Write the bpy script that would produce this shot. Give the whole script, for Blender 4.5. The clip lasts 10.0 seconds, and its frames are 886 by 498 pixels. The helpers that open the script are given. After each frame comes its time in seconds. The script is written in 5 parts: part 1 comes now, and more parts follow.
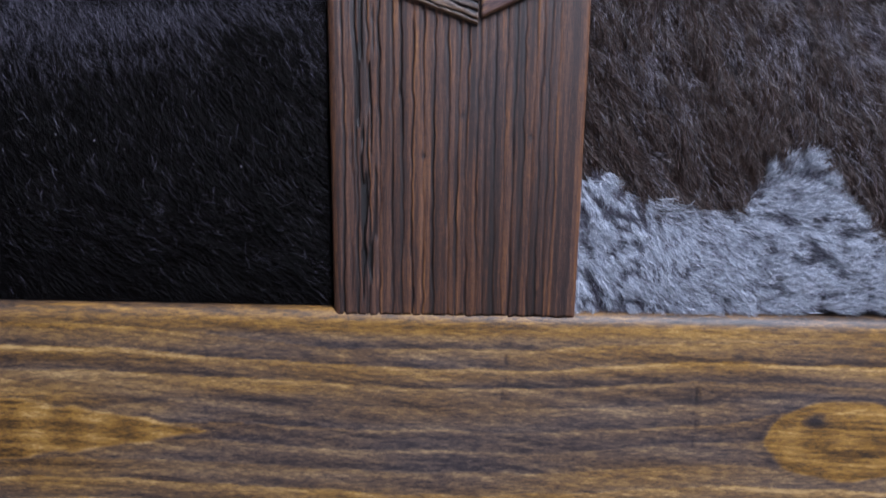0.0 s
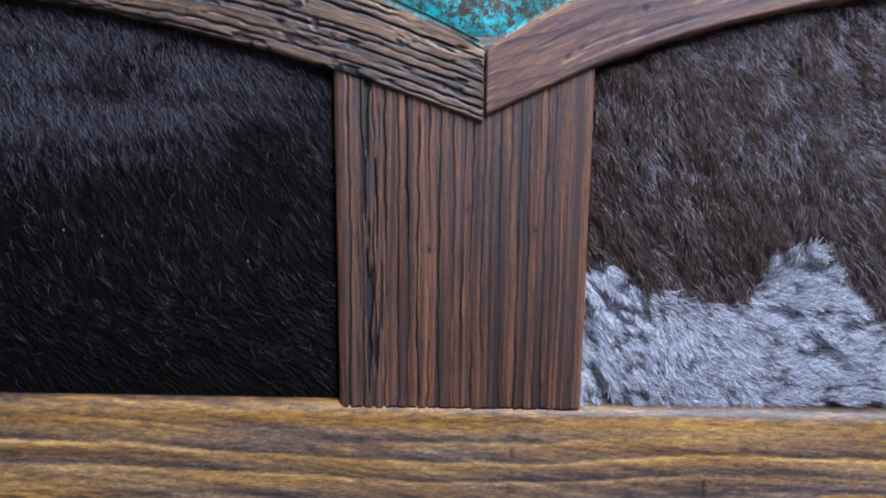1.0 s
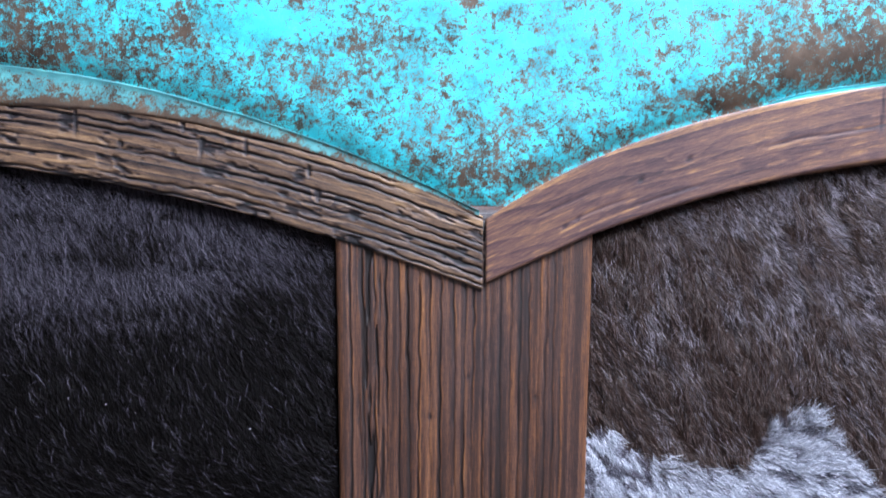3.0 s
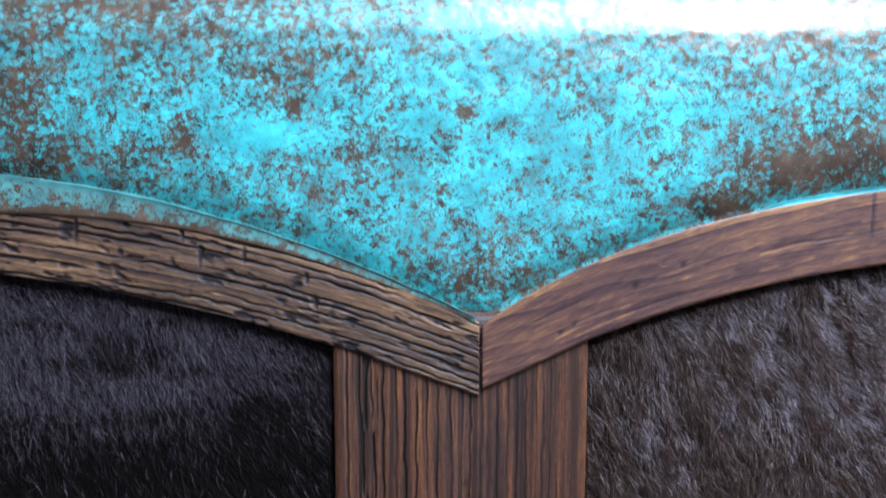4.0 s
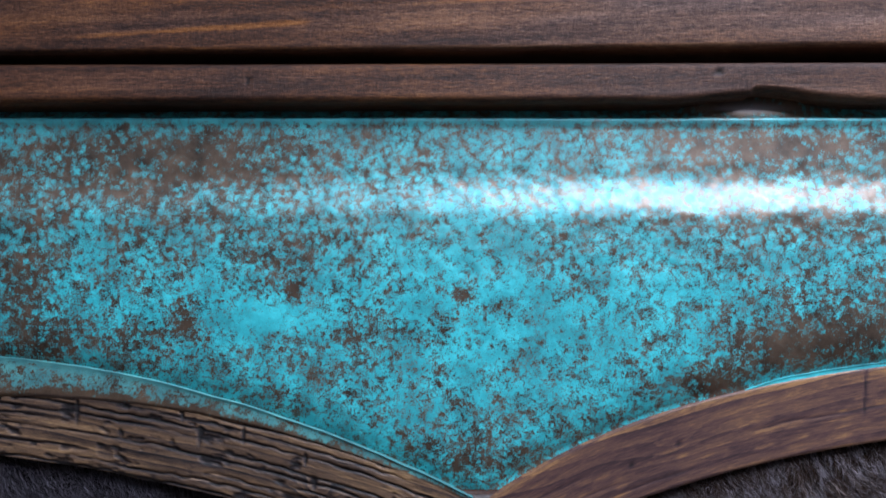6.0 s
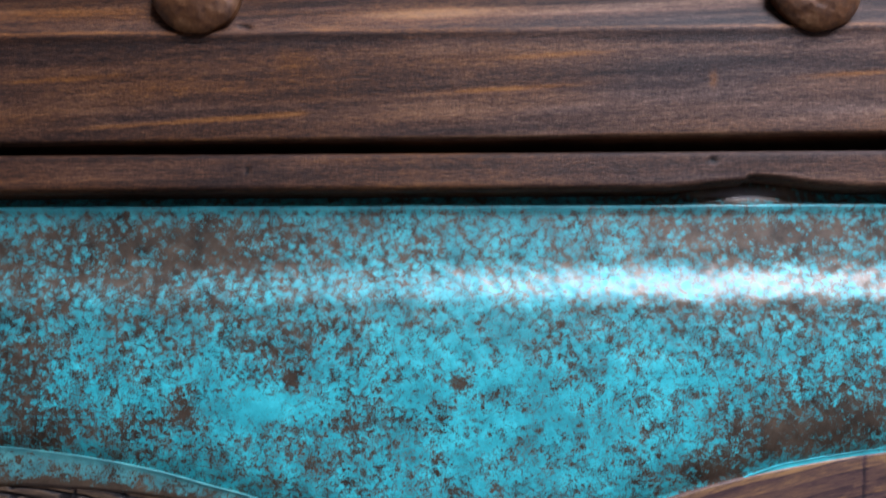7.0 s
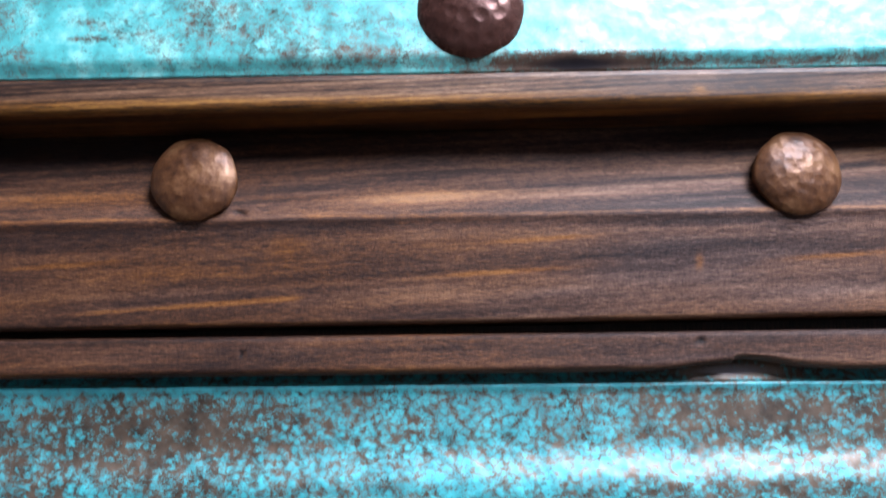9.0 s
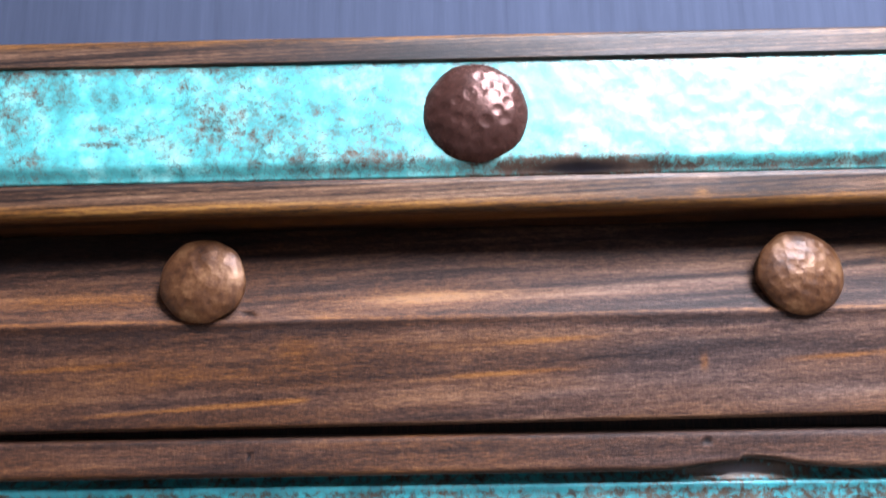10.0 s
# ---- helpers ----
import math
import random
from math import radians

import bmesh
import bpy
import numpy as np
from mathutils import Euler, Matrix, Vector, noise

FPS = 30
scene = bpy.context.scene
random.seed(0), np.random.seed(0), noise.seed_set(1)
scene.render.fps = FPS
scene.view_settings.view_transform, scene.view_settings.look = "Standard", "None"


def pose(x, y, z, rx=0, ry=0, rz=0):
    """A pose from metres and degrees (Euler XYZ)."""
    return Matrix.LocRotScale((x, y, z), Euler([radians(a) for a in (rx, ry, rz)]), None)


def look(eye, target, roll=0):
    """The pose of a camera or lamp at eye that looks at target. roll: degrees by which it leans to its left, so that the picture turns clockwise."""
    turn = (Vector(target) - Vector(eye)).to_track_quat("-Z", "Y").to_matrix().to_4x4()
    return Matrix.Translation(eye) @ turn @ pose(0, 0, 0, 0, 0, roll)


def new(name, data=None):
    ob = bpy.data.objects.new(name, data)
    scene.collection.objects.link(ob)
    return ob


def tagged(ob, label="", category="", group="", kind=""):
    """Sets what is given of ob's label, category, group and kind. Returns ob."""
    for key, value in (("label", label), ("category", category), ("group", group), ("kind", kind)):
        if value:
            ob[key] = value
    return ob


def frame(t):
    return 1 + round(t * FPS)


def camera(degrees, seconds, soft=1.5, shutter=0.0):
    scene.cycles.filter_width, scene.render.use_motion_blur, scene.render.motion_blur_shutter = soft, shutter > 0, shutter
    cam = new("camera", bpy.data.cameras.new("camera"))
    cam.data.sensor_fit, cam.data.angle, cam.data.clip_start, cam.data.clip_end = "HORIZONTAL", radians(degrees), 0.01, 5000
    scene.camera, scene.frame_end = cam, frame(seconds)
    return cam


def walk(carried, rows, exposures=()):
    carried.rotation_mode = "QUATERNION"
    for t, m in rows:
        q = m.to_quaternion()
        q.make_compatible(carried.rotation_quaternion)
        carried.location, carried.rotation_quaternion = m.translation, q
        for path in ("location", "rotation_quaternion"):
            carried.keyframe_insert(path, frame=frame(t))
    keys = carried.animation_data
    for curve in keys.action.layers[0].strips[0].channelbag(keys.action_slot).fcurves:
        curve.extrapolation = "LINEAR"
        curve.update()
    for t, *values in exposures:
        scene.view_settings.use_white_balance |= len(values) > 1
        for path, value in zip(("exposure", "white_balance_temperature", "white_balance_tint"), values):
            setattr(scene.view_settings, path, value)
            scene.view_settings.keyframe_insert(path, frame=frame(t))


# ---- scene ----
cam = camera(60.0, 10.0, soft=1.6, shutter=0.5)
# seconds, eye x y z, then yaw, pitch and roll in degrees
PATH = [
    (0.0, 0.00183, -0.28205, 0.62679, -0.262, -4.187, 0.796),
    (0.5, 0.00068, -0.28202, 0.63755, -0.283, -2.822, 0.744),
    (1.0, -0.00066, -0.28228, 0.65146, -0.287, -2.194, 0.711),
    (1.5, -0.00220, -0.28272, 0.66104, -0.377, -1.448, 0.628),
    (2.0, -0.00235, -0.28347, 0.67230, -0.173, -0.719, 0.642),
    (2.2, -0.00312, -0.28388, 0.67885, -0.211, -0.447, 0.602),
    (3.3, -0.00007, -0.28589, 0.70532, -0.113, 1.150, 0.360),
    (3.5, -0.00027, -0.28659, 0.71078, -0.241, 1.392, 0.336),
    (4.0, 0.00010, -0.28863, 0.72981, -0.192, 2.431, 0.200),
    (4.5, -0.00037, -0.29072, 0.74716, -0.189, 3.345, 0.131),
    (5.0, -0.00095, -0.29321, 0.76749, -0.260, 3.971, 0.049),
    (5.2, -0.00059, -0.29378, 0.77038, -0.260, 4.228, 0.028),
    (6.3, 0.00110, -0.29757, 0.78961, -0.235, 5.474, -0.099),
    (6.5, 0.00123, -0.29812, 0.79283, -0.246, 5.909, -0.142),
    (7.0, 0.00191, -0.30103, 0.80835, -0.218, 6.808, -0.240),
    (7.5, 0.00303, -0.30390, 0.82324, -0.295, 7.478, -0.311),
    (8.0, 0.00460, -0.30579, 0.83133, -0.278, 8.004, -0.351),
    (8.5, 0.00529, -0.30835, 0.84144, -0.304, 8.774, -0.466),
    (9.0, 0.00571, -0.31291, 0.86137, -0.200, 9.932, -0.542),
    (9.5, 0.00544, -0.31720, 0.87696, -0.136, 10.646, -0.622),
    (10.0, 0.00359, -0.32125, 0.89032, -0.210, 11.789, -0.757),
]
EXPOSURES = [(0.0, 0.74, 6150, 10), (0.5, 0.92, 6150, 10), (1.0, 1.14, 6150, 10), (2.0, 1.5, 6200, 10), (3.5, 1.28, 6450, 10), (4.5, 0.7, 6500, 10), (5.0, 0.54, 6500, 10), (6.5, 0.16, 6500, 10), (8.0, 0.24, 6500, 10), (9.0, 0.70, 6600, 10), (10.0, 1.08, 6700, 10)]
walk(cam, [(t, pose(x, y, z, 90 + pitch, 0, yaw) @ pose(0, 0, 0, 0, 0, roll)) for t, x, y, z, yaw, pitch, roll in PATH], EXPOSURES)

# ---- light: daylight through one window behind the camera ----
world = bpy.data.worlds.new("sky")
scene.world = world
world.use_nodes = True
sky = world.node_tree.nodes.new("ShaderNodeTexSky")
sky.sky_type, sky.sun_disc = "NISHITA", False
sky.sun_elevation, sky.sun_rotation = radians(40), radians(200)
world.node_tree.links.new(sky.outputs[0], world.node_tree.nodes["Background"].inputs[0])
world.node_tree.nodes["Background"].inputs[1].default_value = 0.1

ROOM = dict(x0=-1.9, x1=1.9, y0=-1.0, y1=0.62, h=3.0)
WIN = dict(x0=0.31, x1=1.04, z0=1.50, z1=2.90)


def area(name, place, target, wide, high, watts, colour):
    data = bpy.data.lights.new(name, "AREA")
    data.shape, data.size, data.size_y, data.energy, data.color = "RECTANGLE", wide, high, watts, colour
    ob = new(name, data)
    ob.matrix_world = look(place, target)
    return ob


area("window_daylight", ((WIN["x0"] + WIN["x1"]) / 2, ROOM["y0"] - 0.02, (WIN["z0"] + WIN["z1"]) / 2),
     ((WIN["x0"] + WIN["x1"]) / 2 - 0.15, 0.0, 1.1), WIN["x1"] - WIN["x0"], WIN["z1"] - WIN["z0"], 86.0, (0.77, 0.82, 1.0))


# ---- numbers: smooth noise on a lattice ----
def hashed(ix, iy, seed):
    v = np.sin(ix * 127.1 + iy * 311.7 + seed * 74.7) * 43758.5453
    return v - np.floor(v)


def vnoise(x, y, seed=0):
    """Smooth noise, 0 to 1."""
    x, y = np.asarray(x, float), np.asarray(y, float)
    ix, iy = np.floor(x), np.floor(y)
    fx, fy = x - ix, y - iy
    fx, fy = fx * fx * (3 - 2 * fx), fy * fy * (3 - 2 * fy)
    a, b = hashed(ix, iy, seed), hashed(ix + 1, iy, seed)
    c, d = hashed(ix, iy + 1, seed), hashed(ix + 1, iy + 1, seed)
    return (a * (1 - fx) + b * fx) * (1 - fy) + (c * (1 - fx) + d * fx) * fy


def fnoise(x, y, seed=0, octaves=3):
    total, scale, weight = 0, 1.0, 0.5
    for k in range(octaves):
        total = total + weight * vnoise(x * scale, y * scale, seed + 13 * k)
        scale, weight = scale * 2.03, weight * 0.5
    return total / (1 - 0.5 ** octaves)


def smooth(a, b, x):
    t = np.clip((x - a) / (b - a), 0, 1)
    return t * t * (3 - 2 * t)


# ---- materials ----
def nodes_of(name):
    mat = bpy.data.materials.new(name)
    mat.use_nodes = True
    nt = mat.node_tree
    return mat, nt, nt.nodes["Principled BSDF"]


def node(nt, kind, **values):
    n = nt.nodes.new(kind)
    for key, value in values.items():
        n.inputs[key].default_value = value
    return n


def ramp(nt, fac, stops):
    n = nt.nodes.new("ShaderNodeValToRGB")
    e = n.color_ramp.elements
    e[0].position, e[0].color = stops[0][0], (*stops[0][1], 1)
    e[1].position, e[1].color = stops[-1][0], (*stops[-1][1], 1)
    for p, c in stops[1:-1]:
        k = e.new(p)
        k.color = (*c, 1)
    nt.links.new(fac, n.inputs[0])
    return n.outputs[0]


def maths(nt, op, a, b):
    n = nt.nodes.new("ShaderNodeMath")
    n.operation = op
    for k, v in enumerate((a, b)):
        if isinstance(v, (int, float)):
            n.inputs[k].default_value = v
        else:
            nt.links.new(v, n.inputs[k])
    return n.outputs[0]


def mixed(nt, fac, a, b, blend="MIX"):
    n = nt.nodes.new("ShaderNodeMix")
    n.data_type, n.blend_type = "RGBA", blend
    for k, v in ((0, fac), (6, a), (7, b)):
        if isinstance(v, (int, float)):
            n.inputs[k].default_value = v
        elif isinstance(v, tuple):
            n.inputs[k].default_value = (*v, 1)
        else:
            nt.links.new(v, n.inputs[k])
    return n.outputs[2]


def noise_at(nt, scale, stretch=(1, 1, 1), detail=4.0, rough=0.6, distortion=0.0, vector=None):
    co = nt.nodes.new("ShaderNodeTexCoord")
    m = nt.nodes.new("ShaderNodeMapping")
    m.inputs["Scale"].default_value = stretch
    nt.links.new(vector or co.outputs["Object"], m.inputs["Vector"])
    n = node(nt, "ShaderNodeTexNoise", Scale=scale, Detail=detail, Roughness=rough, Distortion=distortion)
    nt.links.new(m.outputs[0], n.inputs["Vector"])
    return n.outputs["Fac"]


def attribute(nt, name):
    n = nt.nodes.new("ShaderNodeAttribute")
    n.attribute_name = name
    return n.outputs["Fac"]


def wood(name, stops, axis, rough=(0.38, 0.62), coat=0.0, grain=0.6, streak=0.7, fibres=0.7, blot=0.5, bump=0.3, gloss=0.3, sharp=1.6, fray=0.9, hair_scale=1000, fibre_long=0.09, bent=False):
    """Stained wood: the run of the annual rings comes with the mesh as 'phase', knots and pores as 'mark', the streaks, fibres and blotches from noise."""
    mat, nt, bsdf = nodes_of(name)

    def along(k):
        return {"x": (k, 1, 1), "z": (1, 1, k)}[axis]

    vector = None
    if bent:
        # bent rails carry their own grain coordinates
        lay = nt.nodes.new("ShaderNodeCombineXYZ")
        nt.links.new(attribute(nt, "gu"), lay.inputs[0])
        nt.links.new(attribute(nt, "gv"), lay.inputs[2])
        vector = lay.outputs[0]
    fibre = noise_at(nt, hair_scale, along(fibre_long), 5, 0.8, 0.0, vector)
    streaks = noise_at(nt, 260, along(0.045), 5, 0.65, 0.4, vector)
    blotch = noise_at(nt, 22, along(0.30), 4, 0.6, 0.6, vector)
    # rings: a slow rise and a quick fall across each one, frayed by the fibres
    phase = maths(nt, "ADD", attribute(nt, "phase"), maths(nt, "MULTIPLY", maths(nt, "SUBTRACT", streaks, 0.5), fray))
    saw = maths(nt, "FRACT", phase, 0.0)
    dice = nt.nodes.new("ShaderNodeTexWhiteNoise")
    dice.noise_dimensions = "1D"
    nt.links.new(maths(nt, "FLOOR", phase, 0.0), dice.inputs["W"])
    weight = maths(nt, "ADD", maths(nt, "MULTIPLY", dice.outputs["Value"], 0.75), 0.25)
    fall = nt.nodes.new("ShaderNodeMapRange")
    fall.interpolation_type = "SMOOTHSTEP"
    fall.inputs["From Min"].default_value, fall.inputs["From Max"].default_value = 0.93, 1.0
    fall.inputs["To Min"].default_value, fall.inputs["To Max"].default_value = 1.0, 0.0
    nt.links.new(saw, fall.inputs["Value"])
    dark = maths(nt, "MULTIPLY", maths(nt, "MULTIPLY", maths(nt, "POWER", saw, sharp), weight), fall.outputs[0])
    fac = maths(nt, "SUBTRACT", 0.5 + 0.35 * grain, maths(nt, "MULTIPLY", dark, grain))
    edge = maths(nt, "POWER", maths(nt, "SUBTRACT", 1.0, saw), 7.0)
    fac = maths(nt, "ADD", fac, maths(nt, "MULTIPLY", maths(nt, "MULTIPLY", edge, weight), 0.3 * grain))
    fac = maths(nt, "ADD", fac, attribute(nt, "mark"))
    for tex, amount in ((fibre, fibres), (streaks, streak), (blotch, blot)):
        fac = maths(nt, "ADD", fac, maths(nt, "MULTIPLY", maths(nt, "SUBTRACT", tex, 0.5), amount))
    colour = ramp(nt, fac, stops)
    nt.links.new(colour, bsdf.inputs["Base Color"])
    r = nt.nodes.new("ShaderNodeMapRange")
    r.inputs["To Min"].default_value, r.inputs["To Max"].default_value = rough[1], rough[0]
    nt.links.new(fac, r.inputs["Value"])
    nt.links.new(r.outputs[0], bsdf.inputs["Roughness"])
    bsdf.inputs["Specular IOR Level"].default_value = gloss
    bsdf.inputs["Coat Weight"].default_value = coat
    bsdf.inputs["Coat Roughness"].default_value = 0.25
    b = node(nt, "ShaderNodeBump", Strength=bump, Distance=0.0004)
    nt.links.new(maths(nt, "ADD", fac, fibre), b.inputs["Height"])
    nt.links.new(b.outputs[0], bsdf.inputs["Normal"])
    return mat


WOOD_ARCH = wood("weathered_pine", [(0.0, (0.003, 0.003, 0.004)), (0.25, (0.015, 0.011, 0.012)), (0.5, (0.068, 0.042, 0.029)),
                                    (0.75, (0.155, 0.094, 0.054)), (1.0, (0.29, 0.18, 0.090))], "x", grain=0.5, streak=0.6, fibres=1.4, blot=0.6, gloss=0.35, hair_scale=1300, fibre_long=0.12, bent=True)
WOOD_ARCH_SMOOTH = wood("oiled_pine", [(0.0, (0.008, 0.005, 0.007)), (0.28, (0.036, 0.019, 0.021)), (0.5, (0.074, 0.038, 0.036)),
                                       (0.72, (0.140, 0.074, 0.049)), (1.0, (0.31, 0.165, 0.070))], "x", rough=(0.38, 0.52), coat=0.05, grain=0.45, streak=0.8, fibres=1.5, blot=0.9, bump=0.2, gloss=0.4, sharp=3.0,
                        hair_scale=1100, fibre_long=0.11, bent=True)
def step_between(nt, value, lo, hi):
    n = nt.nodes.new("ShaderNodeMapRange")
    n.interpolation_type = "SMOOTHSTEP"
    n.inputs["From Min"].default_value, n.inputs["From Max"].default_value = min(lo, hi), max(lo, hi)
    n.inputs["To Min"].default_value, n.inputs["To Max"].default_value = (0.0, 1.0) if lo < hi else (1.0, 0.0)
    nt.links.new(value, n.inputs["Value"])
    return n.outputs[0]


def grained(name, axis, stops, amber, rough=(0.42, 0.6), gloss=0.4, fibres=1.0, hairs=0.6, check=0.0, blot=0.3, fibre_long=0.13, hair_scale=1500, bump=0.3):
    """Stained wood whose figure comes with the mesh: 'tone' from dark to pale, 'warm' from grey brown to amber. Fibres and fine checks come from noise."""
    mat, nt, bsdf = nodes_of(name)

    def along(k):
        return {"x": (k, 1, 1), "z": (1, 1, k)}[axis]

    fibre = noise_at(nt, hair_scale, along(fibre_long), 5, 0.75)
    fine = noise_at(nt, hair_scale * 2.4, along(fibre_long * 1.5), 3, 0.7)
    across = noise_at(nt, 1500, {"x": (1, 1, 0.22), "z": (0.22, 1, 1)}[axis], 3, 0.7)
    blotch = noise_at(nt, 60, along(0.22), 4, 0.65, 0.5)
    fac = attribute(nt, "tone")
    for tex, amount in ((fibre, fibres), (fine, hairs), (across, check), (blotch, blot)):
        fac = maths(nt, "ADD", fac, maths(nt, "MULTIPLY", maths(nt, "SUBTRACT", tex, 0.5), amount))
    warm = maths(nt, "MULTIPLY", attribute(nt, "warm"), maths(nt, "ADD", -0.1, maths(nt, "MULTIPLY", fibre, 2.2)))
    clamp = nt.nodes.new("ShaderNodeClamp")
    nt.links.new(warm, clamp.inputs[0])
    nt.links.new(mixed(nt, clamp.outputs[0], ramp(nt, fac, stops), ramp(nt, fac, amber)), bsdf.inputs["Base Color"])
    r = nt.nodes.new("ShaderNodeMapRange")
    r.inputs["To Min"].default_value, r.inputs["To Max"].default_value = rough[1], rough[0]
    nt.links.new(fibre, r.inputs["Value"])
    nt.links.new(r.outputs[0], bsdf.inputs["Roughness"])
    bsdf.inputs["Specular IOR Level"].default_value = gloss
    b = node(nt, "ShaderNodeBump", Strength=bump, Distance=0.0004)
    nt.links.new(maths(nt, "ADD", maths(nt, "ADD", fibre, maths(nt, "MULTIPLY", across, 0.6 if check else 0.0)), maths(nt, "MULTIPLY", fac, 0.5)), b.inputs["Height"])
    nt.links.new(b.outputs[0], bsdf.inputs["Normal"])
    return mat


WOOD_RAIL = grained("amber_stained_pine", "x", [(0.0, (0.008, 0.007, 0.008)), (0.28, (0.034, 0.026, 0.028)), (0.5, (0.086, 0.060, 0.050)), (0.75, (0.19, 0.128, 0.078)), (1.0, (0.44, 0.29, 0.14))],
                    [(0.0, (0.020, 0.010, 0.004)), (0.28, (0.090, 0.043, 0.010)), (0.52, (0.200, 0.098, 0.018)), (0.8, (0.33, 0.175, 0.038)), (1.0, (0.50, 0.31, 0.11))],
                    gloss=0.5, fibres=1.5, hairs=0.8, blot=0.35, fibre_long=0.17, hair_scale=950)
WOOD_STILE = grained("dark_stained_pine", "z", [(0.0, (0.004, 0.003, 0.003)), (0.28, (0.018, 0.0105, 0.0105)), (0.5, (0.050, 0.027, 0.0235)), (0.75, (0.115, 0.062, 0.048)), (1.0, (0.24, 0.13, 0.08))],
                     [(0.0, (0.010, 0.004, 0.002)), (0.28, (0.040, 0.0145, 0.007)), (0.5, (0.095, 0.036, 0.0145)), (0.75, (0.180, 0.075, 0.026)), (1.0, (0.30, 0.14, 0.05))],
                     gloss=0.6, fibres=0.9, hairs=0.8, check=0.3, blot=0.4, fibre_long=0.05, hair_scale=1400)
WOOD_FRIEZE = grained("walnut_stained_pine", "x", [(0.0, (0.004, 0.0028, 0.003)), (0.28, (0.020, 0.0105, 0.0095)), (0.5, (0.056, 0.030, 0.0245)), (0.72, (0.125, 0.070, 0.054)), (1.0, (0.27, 0.165, 0.12))],
                      [(0.0, (0.012, 0.004, 0.002)), (0.3, (0.060, 0.021, 0.008)), (0.6, (0.170, 0.060, 0.015)), (1.0, (0.38, 0.165, 0.045))],
                      rough=(0.45, 0.62), gloss=0.3, fibres=1.2, hairs=0.6, check=0.45, blot=0.45, bump=0.5)
WOOD_TOP = grained("brown_stained_oak", "x", [(0.0, (0.005, 0.0035, 0.004)), (0.3, (0.028, 0.015, 0.011)), (0.55, (0.088, 0.045, 0.027)), (0.78, (0.19, 0.105, 0.065)), (1.0, (0.36, 0.22, 0.14))],
                   [(0.0, (0.015, 0.006, 0.002)), (0.3, (0.070, 0.027, 0.007)), (0.6, (0.22, 0.088, 0.017)), (1.0, (0.42, 0.21, 0.05))],
                   rough=(0.36, 0.55), gloss=0.4, fibres=1.0, hairs=0.5, blot=0.3)


